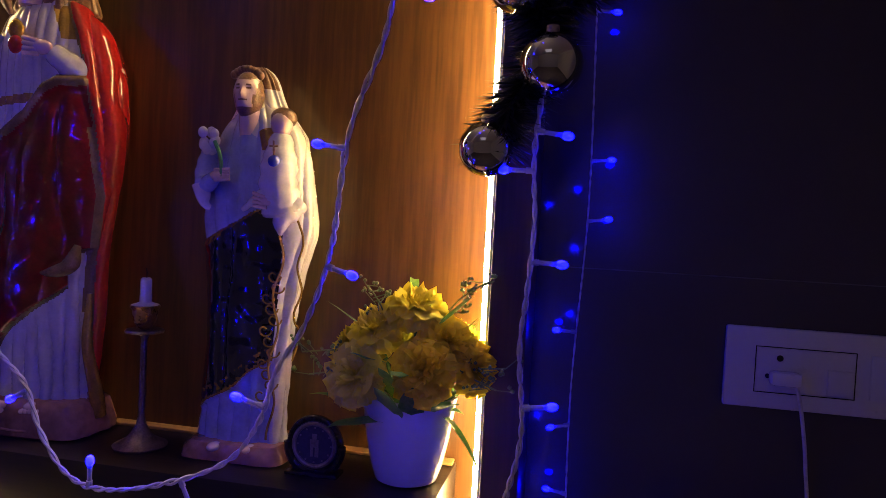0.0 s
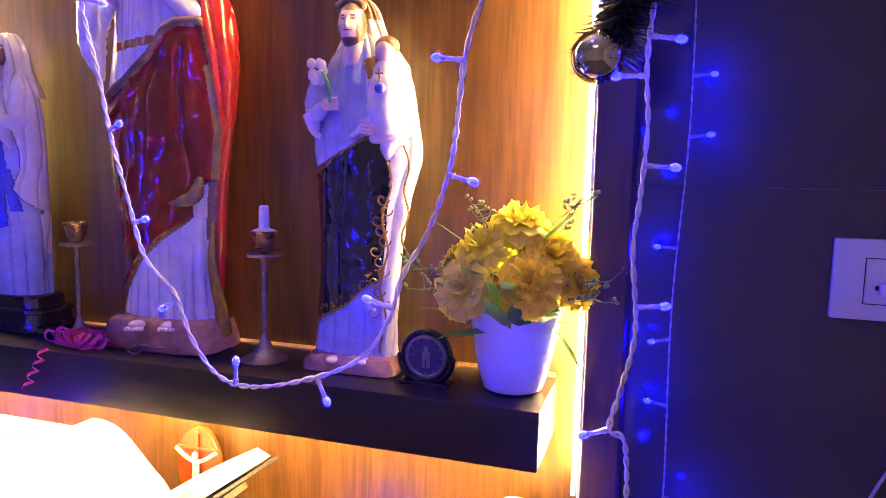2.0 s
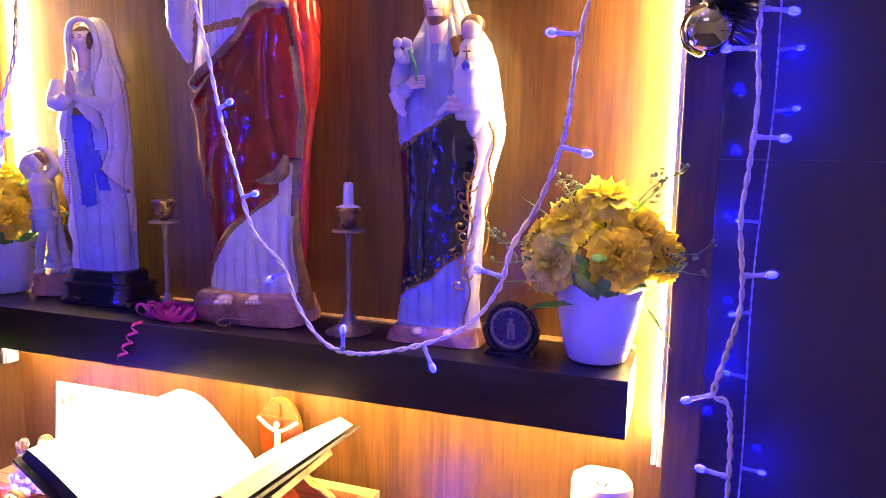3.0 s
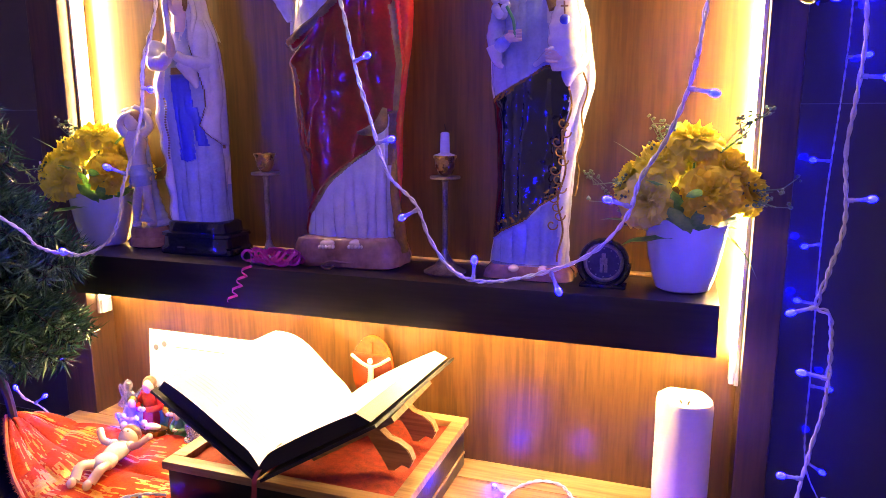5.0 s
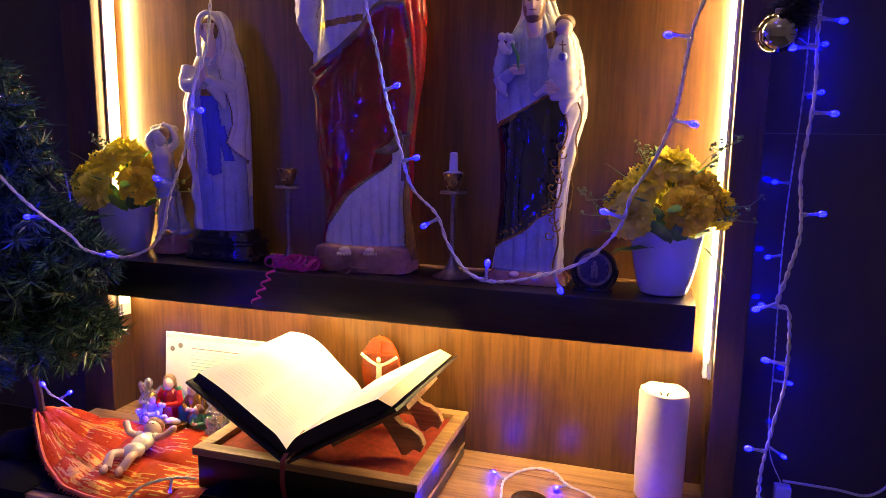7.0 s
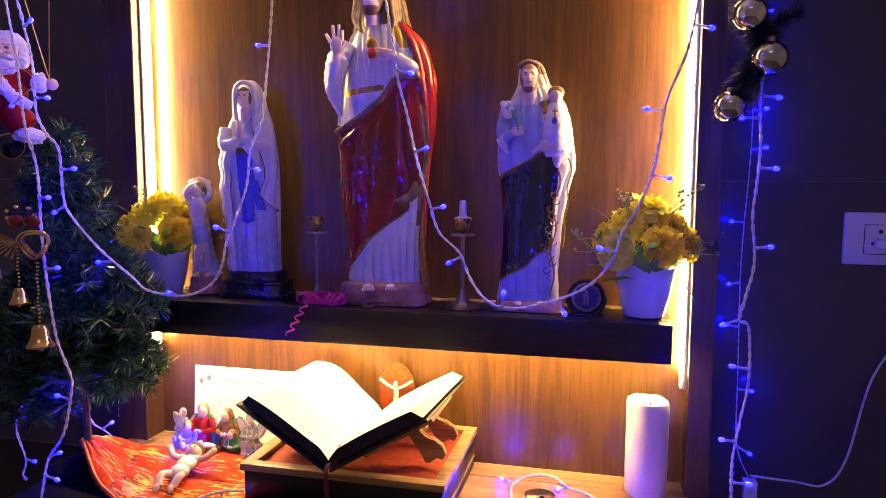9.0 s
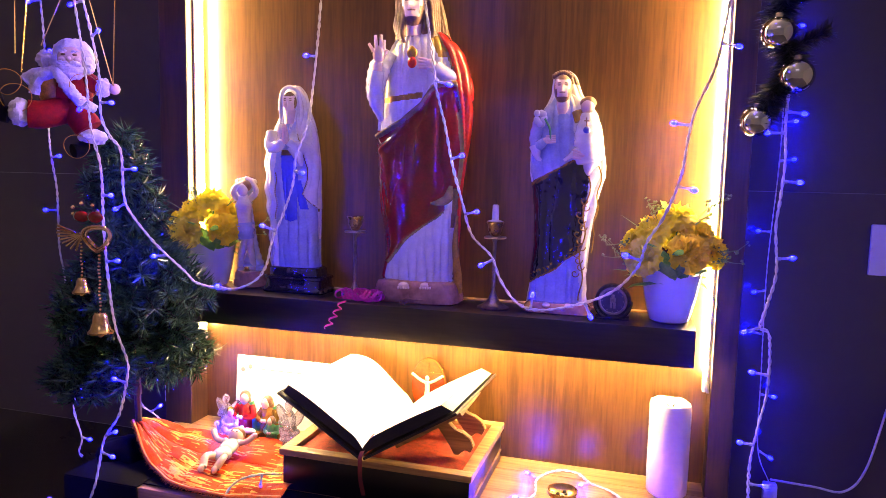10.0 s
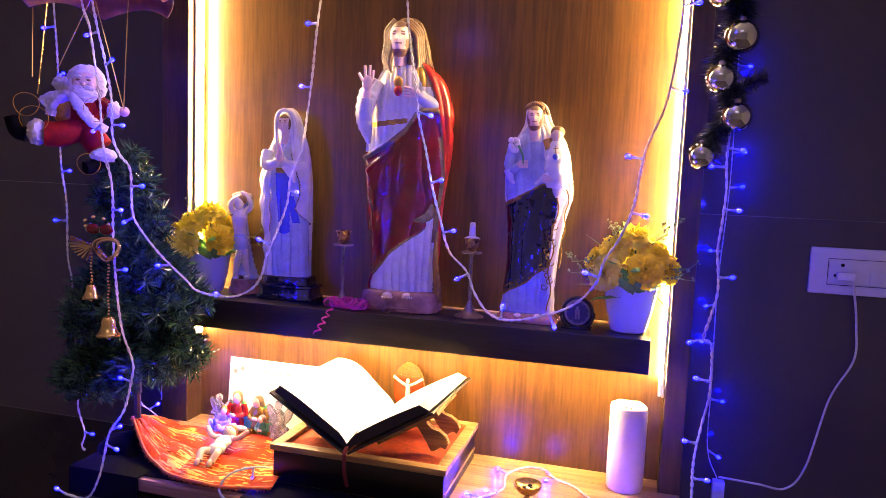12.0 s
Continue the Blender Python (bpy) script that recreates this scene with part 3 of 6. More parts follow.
def bearded_statue():
    BW, NV, CR, G, SK, H, B, GR, BL = range(9)
    S = Sculpt(0.00117, 940, 566, 8, 0.52, 0.0602, [(556, 882, 982), (540, 884, 981), (520, 888, 982), (490, 893, 984), (460, 897, 987), (430, 898, 991), (400, 899, 998), (380, 898, 1003), (360, 896, 1010), (345, 893, 1016), (328, 893, 1016),
               (310, 894, 1014), (290, 898, 1012), (270, 903, 1010), (255, 908, 1007), (242, 916, 1000), (230, 926, 992), (218, 936, 978), (208, 942, 966)])
    upper = (880, 362, 895, 355, 915, 345, 940, 333, 960, 322, 990, 316)
    lower = (880, 528, 900, 513, 930, 497, 950, 479, 975, 466, 1020, 455)
    side = (300, 984, 340, 988, 380, 983, 420, 977, 450, 974, 500, 970, 560, 968)

    def paint(x, y, fr):
        if fr < -0.1 or x > poly(y, side):
            return CR
        yu, yl = poly(x, upper), poly(x, lower)
        if y < yu:
            return CR if x > 966 else BW
        band = 9 if x < 925 else 4
        if y < yu + band:
            return G if (int(x * 0.5) + int(y * 0.45)) % 3 else NV
        if y < yl - 14:
            return NV
        if y < yl:
            return G if noise.noise((x * 0.22, y * 0.25, 4)) > 0.22 or y > yl - 2.5 else NV
        return BW

    def relief(x, y, fr, a):
        nz = noise.noise((a * 2.4, y * 0.012, 7))
        if fr < -0.1:
            return 0.003 + 0.002 * math.sin(a * 13 + 3 * nz)
        e, yu, yl = poly(y, side), poly(x, upper), poly(x, lower)
        robe = 0.0036 * pleat(x * 0.17 + 2 * nz + 0.01 * y) if y > yl else 0.0022 * pleat(x * 0.2 + 2 * nz)
        navy = 0.0045 + 0.0030 * pleat(x * 0.085 + 0.006 * y + 1.2 * nz)
        cream = 0.006 + 0.0040 * pleat((x - e) * 0.19 + y * 0.02 + 1.5 * nz)
        k = step(y - yu, 4) * step(yl + 3 - y, 4)
        q = step(x - e + 2, 4)
        return (robe * (1 - k) + navy * k) * (1 - q) + cream * q + 0.001 * noise.noise((x * 0.08, y * 0.08, 2))

    S.body(paint, relief, 220, 250, inset=0.006)
    bm = S.bm
    rock_base(bm, 0.126, 0.088, 0.020, B, 5, ((0, 0.94), (0.08, 1.0), (0.6, 0.98), (1.0, 0.86)), (-0.006, 0.0, 0))
    for x in (917, 951):
        S.blob(S.at(x, 552, 0.044), (0.008, 0.011, 0.005), SK)
    # gilt scroll border down the open edge of the mantle
    for k in range(12):
        y = 384 + 10.5 * k
        x = poly(y, side) - 6 + 4 * math.sin(k * 2.1)
        S.limb([S.on(x + 6 * math.cos(q) * (1 - q / 8), y + 7 * math.sin(q) * (1 - q / 8), 0.007) for q in np.linspace(0, 5.6, 14)], 0.0011, G, 6)
    S.limb([S.on(poly(y, side) - 2 + 3 * math.sin(y * 0.09), y, 0.0075) for y in range(345, 545, 6)], 0.0015, G, 6)
    S.limb([S.on(poly(y, side) + 14 + 2 * math.sin(y * 0.13), y, 0.0065) for y in range(330, 470, 6)], 0.0013, G, 6)
    # head under a cream veil
    S.limb([S.at(951, 250, 0.014), S.at(951, 226, 0.014)], 0.0125, SK)
    S.head(951, 210, 0.017, 0.0172, 0.0265, SK, H)
    S.body(lambda x, y, fr: H if y < 202 and fr > 0.35 else CR, lambda x, y, fr, a: 0.0012 * math.sin(a * 14 + 3 * noise.noise((a * 2, y * 0.03, 5))), 110, 80,
           [(179, 946, 960), (184, 939, 968), (192, 936, 973), (205, 934, 977), (218, 932, 982), (232, 925, 992), (248, 914, 1003), (262, 912, 1004)], 0.62, 0.011, CR)
    for j in range(9):
        S.blob(S.at(938 + 3.2 * j, 186 + 0.35 * (j - 4) ** 2, 0.021), (0.0045, 0.005, 0.005), H)
    # hand holding a lily
    S.limb([S.at(912, 262, 0.010), S.at(906, 290, 0.020), S.at(910, 300, 0.030), S.at(922, 292, 0.040)], (0.011, 0.012, 0.011, 0.008), BW, 16, 0.05)
    S.limb([S.at(905, 300, 0.028), S.at(909, 318, 0.032), S.at(914, 322, 0.030)], (0.011, 0.008, 0.003), CR, 12)
    S.blob(S.at(926, 291, 0.044), (0.011, 0.006, 0.006), SK)
    for j in range(4):
        S.limb([S.at(923, 286 + 3 * j, 0.047), S.at(938, 284.5 + 3.2 * j, 0.048)], (0.0026, 0.002), SK, 7)
    S.limb([S.at(930, 292, 0.049), S.at(929, 274, 0.046), S.at(922, 258, 0.040)], 0.0022, GR, 7)
    for j in range(9):
        S.blob(S.at(915 + 6 * math.cos(j * 1.9), 257 + 9 * math.sin(j * 1.3), 0.034 + 0.003 * math.sin(j)), (0.006, 0.004, 0.0065), CR)
    # child with a globe on the other arm
    S.limb([S.at(986, 322, 0.030), S.at(984, 296, 0.042), S.at(986, 268, 0.040), S.at(987, 250, 0.036)], (0.024, 0.022, 0.020, 0.012), CR, 22, 0.06)
    S.blob(S.at(988, 239, 0.040), (0.0125, 0.0125, 0.0155), SK)
    S.blob(S.at(989, 233, 0.035), (0.0148, 0.0138, 0.0120), H)
    S.limb([S.at(972, 246, 0.030), S.at(976, 262, 0.036)], 0.010, G)
    S.blob(S.at(985, 276, 0.066), 0.0068, BL)
    S.limb([S.at(985, 271, 0.066), S.at(985, 257, 0.066)], 0.0012, H, 6)
    S.limb([S.at(981, 262, 0.066), S.at(989, 262, 0.066)], 0.0012, H, 6)
    for j in range(5):
        S.limb([S.at(950 + 4 * j, 322 - 4 * j, 0.046), S.at(966 + 3 * j, 312 - 3 * j, 0.054), S.at(985, 306 + 4 * j, 0.048)], (0.003, 0.006, 0.004), CR, 10, 0.1)
    S.limb([S.at(998, 312, 0.030), S.at(988, 330, 0.046), S.at(986, 344, 0.042)], (0.016, 0.014, 0.004), CR, 16, 0.05)
    S.blob(S.at(978, 313, 0.058), (0.012, 0.006, 0.006), SK)
    for j in range(4):
        S.limb([S.at(976, 310 + 3 * j, 0.060), S.at(963, 306 + 4 * j, 0.060)], (0.0026, 0.002), SK, 7)
    S.done("bearded_statue", [P_BLUEWHITE, P_NAVY, P_WHITE, P_GOLD, P_SKIN, P_HAIR, P_BASE, P_GREEN, P_BLUE], (BEARD_X, 0.789, SHELF_Z), "glossy painted statue in a dark navy mantle carrying a child")


def veiled_statue():
    W, BL, BK, SK, G, BW = range(6)
    S = Sculpt(0.00131, 508, 531, 27, 0.56, 0.0249, [(494, 469, 548), (470, 468, 548), (440, 467, 549), (410, 468, 551), (392, 463, 551), (370, 462, 551), (330, 463, 551), (310, 464, 550), (298, 466, 549), (284, 471, 548), (270, 478, 545), (258, 485, 540), (248, 489, 535)])
    left = (270, 490, 300, 480, 340, 474, 400, 475, 500, 479)
    right = (270, 512, 300, 520, 330, 529, 350, 529, 372, 520, 384, 530, 396, 548, 500, 549)

    def paint(x, y, fr):
        if fr < 0.05:
            return W
        lx, rx = poly(y, left), poly(y, right)
        if x < lx or x > rx:
            return G if 278 < y < 400 and -1.2 < x - rx < 1.2 else W
        if 303 < y < 312 and 487 < x < 515:
            return G
        if 311 < y and (487 + 0.05 * (y - 311) < x < 510 + 0.12 * (y - 311) and y < 366 or 491 < x < 511 and y < 416 - 0.3 * abs(x - 500) or abs(x - 512 - 0.25 * (y - 350)) < 7 and 350 < y < 396):
            return BL
        return BW

    def relief(x, y, fr, a):
        nz = noise.noise((a * 2.5, y * 0.014, 4))
        lx, rx = poly(y, left), poly(y, right)
        k = step(lx - x, 4) + step(x - rx, 4) if fr > 0.05 else 1.0
        robe = 0.0034 * pleat(x * 0.16 + 2 * nz) * step(y - 300, 60) + 0.001 * nz + (0.002 if paint(x, y, fr) == BL else 0.0)
        veil = 0.0055 + 0.0032 * pleat(a * 5.5 + y * 0.012 + 1.6 * nz) + 0.002 * math.sin(y * 0.16) * (x < 480)
        return robe * (1 - k) + veil * k

    S.body(paint, relief, 190, 210, inset=0.005)
    bm = S.bm
    rock_base(bm, 0.146, 0.084, 0.054, BK, 9, ((0, 0.97), (0.05, 1.0), (0.18, 0.99), (0.24, 0.93), (0.52, 0.91), (0.56, 0.97), (0.64, 0.95), (0.68, 0.80), (0.94, 0.77), (1.0, 0.70)), (0.004, 0.002, 0))
    S.limb([S.on(490, 545 - 24, 0.0) + Vector((0, -0.020, 0)), S.on(500, 545 - 24, 0.0) + Vector((0, -0.020, 0))], 0.004, BK, 8)
    S.limb([S.at(505, 262, 0.010), S.at(505, 240, 0.010)], 0.0115, SK)
    S.head(504, 229, 0.010, 0.0155, 0.0232, SK, G, False)
    # veil over the head, open at the face
    S.body(lambda x, y, fr: W, lambda x, y, fr, a: 0.001 * math.sin(a * 9 + y * 0.05), 100, 80,
           [(200, 502, 516), (204, 496, 521), (212, 491, 527), (224, 489, 531), (240, 488, 534), (256, 484, 540), (272, 478, 545)], 0.70, 0.011, W)
    S.limb([S.at(x, y, d) for x, y, d in ((492, 262, 0.024), (491, 244, 0.022), (491, 226, 0.022), (495, 211, 0.021), (505, 205, 0.020), (516, 210, 0.020), (521, 226, 0.022), (523, 244, 0.024), (520, 264, 0.030))], 0.0046, W, 10)
    # praying hands and sleeves
    for s in (-1, 1):
        S.limb([S.at(504 + s * 28, 276, 0.012), S.at(504 + s * 30, 298, 0.030), S.at(500 + s * 14, 298, 0.046), S.at(497 + s * 4, 290, 0.052)], (0.012, 0.013, 0.012, 0.008), W, 16, 0.05)
        S.limb([S.at(497 + s * 2.4, 294, 0.054), S.at(497 + s * 1.8, 276, 0.057), S.at(496 + s * 1.0, 264, 0.056)], (0.005, 0.0045, 0.002), SK, 10)
    S.limb([S.at(505, 298, 0.046), S.at(516, 312, 0.044), S.at(522, 330, 0.036)], (0.010, 0.011, 0.003), W, 14)
    for j in range(24):
        S.blob(S.on(482 + 1.4 * math.sin(j * 0.5), 340 + j * 3.1, 0.004), 0.0017, G)
    S.done("veiled_statue", [P_WHITE, P_BLUE, P_BLACKBASE, P_SKIN, P_OLIVE, P_BLUEWHITE], (VEIL_X, 0.791, SHELF_Z), "white veiled praying statue with blue sash on a black base")


def small_statue():
    K, W, B, H = range(4)
    S = Sculpt(0.00138, 425, 523, 33, 0.6, 0.018, [(495, 410, 430), (440, 412, 432)])
    bm = S.bm
    lathe(bm, [(0.032, 0), (0.038, 0.003), (0.037, 0.014), (0.033, 0.018), (0.034, 0.028), (0.030, 0.036), (0.0, 0.037)], 22, (0, 0, 0), B, 1.0, 0.8, 0.10)
    for x0, x1, x2 in ((420, 415, 411), (428, 428, 432)):
        S.limb([S.at(x2, 492, 0.004), S.at(x1, 464, 0.010), S.at(x0, 440, 0.006), S.at(x0, 424, 0.002)], (0.0055, 0.0078, 0.0075, 0.0110), K)
    for x in (412, 430):
        S.blob(S.at(x, 494, 0.010), (0.006, 0.011, 0.005), K)
    S.limb([S.at(422, 446, 0.004), S.at(421, 434, 0.004), S.at(420, 420, 0.004)], (0.016, 0.019, 0.0165), W, 20, 0.06)
    S.limb([S.at(410, 424, 0.014), S.at(407, 436, 0.014), S.at(409, 448, 0.010)], (0.007, 0.006, 0.002), W, 12, 0.1)
    S.limb([S.at(420, 424, 0.003), S.at(419, 404, 0.004), S.at(419, 388, 0.003), S.at(419, 376, 0.001)], (0.0145, 0.0150, 0.0190, 0.0090), K, 20)
    # arms folded up round the bowed head
    S.limb([S.at(410, 384, 0.004), S.at(404, 372, 0.010), S.at(410, 362, 0.016), S.at(420, 357, 0.014)], (0.0075, 0.0068, 0.0060, 0.0050), K)
    S.limb([S.at(428, 384, 0.004), S.at(438, 372, 0.008), S.at(432, 356, 0.010), S.at(422, 350, 0.006)], (0.0075, 0.0068, 0.0060, 0.0050), K)
    S.blob(S.at(418, 368, 0.014), (0.0115, 0.012, 0.0150), K)
    S.blob(S.at(421, 362, 0.006), (0.0160, 0.014, 0.0140), H)
    for j in range(7):
        S.blob(S.at(411 + 4.2 * j, 356 - 1.2 * (3 - abs(j - 3)), 0.003 * math.sin(j * 2)), (0.0055, 0.008, 0.0065), K)
    # tree stump with a hanging drape behind
    S.limb([S.at(442, 498, -0.006), S.at(436, 470, -0.008), S.at(431, 430, -0.012), S.at(428, 390, -0.014), S.at(428, 360, -0.012)], (0.014, 0.009, 0.007, 0.006, 0.007), W, 14, 0.12)
    S.limb([S.at(426, 492, -0.008), S.at(428, 470, -0.010), S.at(427, 440, -0.012)], (0.017, 0.011, 0.006), W, 14, 0.1)
    S.done("small_statue", [P_PALE, P_BLUEWHITE, P_BASE, P_HAIR], (SMALL_X, 0.80, SHELF_Z), "small pale figurine with a white loincloth on brown base")


big_statue()
bearded_statue()
veiled_statue()
small_statue()


# ---- things on the shelf ----
def bloom_mesh(seed, size):
    """A ruffled cloth carnation facing up: layers of wavy petals."""
    rnd = random.Random(seed)
    bm = bmesh.new()
    for layer, (count, tilt, length) in enumerate(((5, 10, 0.5), (7, 26, 0.66), (8, 42, 0.8), (9, 58, 0.92), (10, 76, 1.02), (10, 98, 1.05))):
        for i in range(count):
            a = 2 * math.pi * (i + rnd.random() * 0.5 + layer * 0.37) / count
            tl = radians(tilt + rnd.uniform(-9, 9))
            ln, wd = size * length * rnd.uniform(0.9, 1.1), size * (0.30 + 0.06 * layer) * rnd.uniform(0.9, 1.15)
            ph = rnd.uniform(0, 6)
            grid = []
            for r in range(5):
                t = r / 4
                row = []
                for c in range(7):
                    s = c / 3 - 1
                    w = wd * (0.35 + 0.65 * math.sin(min(1, t * 1.15) * math.pi / 2))
                    bend = tl * (0.35 + 0.65 * t)
                    rad = ln * t * math.sin(bend) - 0.10 * size * s * s * t
                    hgt = ln * t * math.cos(bend) + 0.10 * size * t * t * math.sin(s * 6 + ph) + 0.09 * size * t * t * math.sin(s * 11 + ph * 2)
                    x, y = rad, s * w
                    row.append(bm.verts.new((x * math.cos(a) - y * math.sin(a), x * math.sin(a) + y * math.cos(a), hgt)))
                grid.append(row)
            for r in range(4):
                for c in range(6):
                    bm.faces.new((grid[r][c], grid[r][c + 1], grid[r + 1][c + 1], grid[r + 1][c]))
    return bm


def leaf(bm, base, tip, width, droop=0.0, mi=0):
    b, t = Vector(base), Vector(tip)
    d = t - b
    side = d.cross(Vector((0, 0, 1)))
    side = side.normalized() if side.length > 1e-5 else Vector((1, 0, 0))
    nrm = side.cross(d).normalized()
    rows = []
    for i in range(7):
        s = i / 6
        w = width * math.sin(math.pi * min(1, s * 0.96 + 0.04)) ** 0.8
        p = b + d * s + Vector((0, 0, -droop * s * s)) + nrm * (0.1 * width * math.sin(s * 9))
        rows.append([bm.verts.new(p - side * w + nrm * 0.25 * w), bm.verts.new(p), bm.verts.new(p + side * w + nrm * 0.25 * w)])
    for a, c in zip(rows, rows[1:]):
        for k in range(2):
            bm.faces.new((a[k], a[k + 1], c[k + 1], c[k])).material_index = mi


def sprig(bm, base, tip, seed):
    """A wiry stem that forks into tiny buds."""
    rnd = random.Random(seed)
    b, t = Vector(base), Vector(tip)
    tube(bm, smooth_path([b, b.lerp(t, 0.5) + Vector((0, 0, 0.01)), t], 0.012), 0.0009, 5)
    for i in range(11):
        s = 0.45 + 0.55 * i / 10
        p = b.lerp(t, s)
        q = p + Vector((rnd.uniform(-1, 1), rnd.uniform(-1, 1), rnd.uniform(-0.3, 1))).normalized() * rnd.uniform(0.01, 0.022)
        tube(bm, [p, q], 0.0006, 4)
        for _ in range(3):
            e = q + Vector((rnd.uniform(-1, 1), rnd.uniform(-1, 1), rnd.uniform(-0.5, 1))) * 0.005
            g = bmesh.ops.create_icosphere(bm, subdivisions=1, radius=rnd.uniform(0.0016, 0.0026), matrix=Matrix.Translation(e))


def flower_pot(loc, turn, label, rim):
    t = thing("flower_pot", loc, label, "flower pot", "flower pots on the shelf", turn=turn)
    bm = bmesh.new()
    h = 0.095
    outer = [(0, 0), (0.028, 0), (0.034, 0.003), (0.039, 0.018), (0.045, 0.045), (0.049, 0.072), (rim, h), (rim - 0.003, h + 0.0005), (0.046, 0.07), (0.042, 0.06), (0, 0.06)]
    lathe(bm, outer, 48)
    part("pot", bm, M_WHITEPL, t, "white plastic pot")
    spots = ((0.006, -0.012, 0.196, 0.036, -18, 12, M_PETAL), (-0.034, -0.022, 0.168, 0.033, -35, -20, M_PETAL), (0.040, -0.022, 0.160, 0.034, -40, 35, M_PETALO), (-0.044, -0.046, 0.118, 0.037, -68, -20, M_PETALG),
             (0.022, -0.052, 0.132, 0.037, -62, 10, M_PETALO), (-0.068, -0.008, 0.138, 0.030, -25, -60, M_PETAL), (0.066, -0.012, 0.128, 0.032, -30, 65, M_PETALO), (0.0, 0.045, 0.16, 0.034, 45, 0, M_PETAL),
             (-0.045, 0.035, 0.15, 0.032, 35, -45, M_PETAL), (0.05, 0.035, 0.145, 0.032, 35, 50, M_PETALG))
    for i, (x, y, z, s, rx, ry, m) in enumerate(spots):
        b = part("bloom", bloom_mesh(i + 3, s * 0.88), m, t)
        b.matrix_basis = Matrix.Translation((x * 1.16, y * 1.18, z + 0.005)) @ Euler((radians(-rx), radians(ry), 0)).to_matrix().to_4x4() @ pose(0, 0, -0.45 * s, 0, 0, 40 * i)
    bm = bmesh.new()
    for x, y, z, *_ in spots:
        tube(bm, smooth_path([(x * 0.25, y * 0.25, 0.055), (x * 0.6, y * 0.6, z * 0.7), (x, y, z - 0.012)], 0.02), 0.0016, 5)
    part("stems", bm, M_LEAF, t)
    rnd = random.Random(5)
    lv = [((-0.01, -0.04, 0.07), (-0.075, -0.06, 0.078), 0.015, 0.015), ((0.0, -0.045, 0.075), (-0.02, -0.075, 0.115), 0.016, 0.0), ((0.012, -0.04, 0.07), (0.02, -0.072, 0.118), 0.014, 0.0), ((0.03, -0.03, 0.08), (0.055, -0.06, 0.105), 0.012, 0.0),
          ((-0.03, -0.03, 0.085), (-0.105, -0.03, 0.10), 0.008, 0.01), ((0.035, -0.02, 0.08), (0.085, -0.03, 0.075), 0.006, 0.05), ((0.02, 0.0, 0.13), (0.075, -0.01, 0.185), 0.006, 0.0), ((-0.02, -0.03, 0.13), (-0.05, -0.065, 0.145), 0.009, 0.0)]
    for i in range(12):
        a = i * 0.52 + 0.3
        r = rnd.uniform(0.06, 0.10)
        lv.append(((0.02 * math.cos(a), 0.02 * math.sin(a), 0.08), (r * math.cos(a), r * math.sin(a), rnd.uniform(0.09, 0.15)), rnd.uniform(0.007, 0.012), rnd.uniform(0, 0.02)))
    for i in range(7):
        a, up = i * 2.4, 0.10 + 0.12 * (i % 7) / 7
        r = 0.090 + 0.03 * rnd.random() - 0.25 * max(0, up - 0.15)
        lv.append(((0.03 * math.cos(a), 0.03 * math.sin(a), up - 0.02), (r * math.cos(a), r * math.sin(a), up + rnd.uniform(0.005, 0.035)), rnd.uniform(0.004, 0.009), rnd.uniform(0, 0.012)))
    for b, e, w, d in lv:
        bm = bmesh.new()
        leaf(bm, b, e, w, d)
        part("leaf", bm, M_LEAF, t)
    for i, (b, e) in enumerate((((-0.02, 0, 0.12), (-0.115, -0.03, 0.135)), ((0.02, 0, 0.11), (0.098, -0.035, 0.115)), ((0.02, 0, 0.16), (0.08, -0.02, 0.222)), ((-0.02, -0.01, 0.15), (-0.045, -0.03, 0.212)), ((0.02, -0.01, 0.10), (0.105, -0.02, 0.135)),
                                ((-0.02, 0, 0.1), (-0.1, -0.045, 0.115)))):
        bm = bmesh.new()
        sprig(bm, b, e, i)
        part("sprig", bm, M_SPRIG, t)


flower_pot((-0.043, 0.772, SHELF_Z), 0, "white plastic pot of yellow cloth carnations beside a clock", 0.0525)
flower_pot((-1.012, 0.785, SHELF_Z), 35, "white plastic pot of yellow cloth carnations by the tree", 0.052)


def candlestick(loc, stub, label):
    t = thing("candlestick", loc, label, "candlestick", "candlesticks on the shelf")
    bm = bmesh.new()
    lathe(bm, [(0, 0), (0.030, 0), (0.031, 0.002), (0.027, 0.004), (0.016, 0.010), (0.010, 0.018), (0.006, 0.026), (0.0038, 0.034)], 32, wob=0.04)
    part("foot", bm, M_IRON, t)
    bm = bmesh.new()
    lathe(bm, [(0.0036, 0.0335), (0.0036, 0.128), (0.005, 0.131), (0.0036, 0.134)], 14)
    part("stem", bm, M_IRON, t)
    bm = bmesh.new()
    lathe(bm, [(0.004, 0.134), (0.021, 0.135), (0.022, 0.137), (0.021, 0.139), (0.006, 0.138)], 28, wob=0.08)
    part("drip_tray", bm, M_IRON, t)
    bm = bmesh.new()
    lathe(bm, [(0.005, 0.139), (0.008, 0.141), (0.013, 0.150), (0.0145, 0.162), (0.017, 0.166), (0.0165, 0.1675), (0.012, 0.165), (0.010, 0.150), (0, 0.150)], 28)
    part("cup", bm, M_BRASS, t, "brass cup")
    if stub:
        bm = bmesh.new()
        lathe(bm, [(0.013, 0.1665), (0.016, 0.168), (0.007, 0.171), (0.0062, 0.198), (0.004, 0.200), (0, 0.199)], 18, wob=0.06)
        c = part("candle", bm, M_WHITEWAX, t, "half-burnt white candle")
        bm = bmesh.new()
        tube(bm, [(0, 0, 0.198), (0.0005, 0, 0.205), (-0.0005, 0, 0.211)], 0.0008, 6)
        part("wick", bm, M_WICK, c)


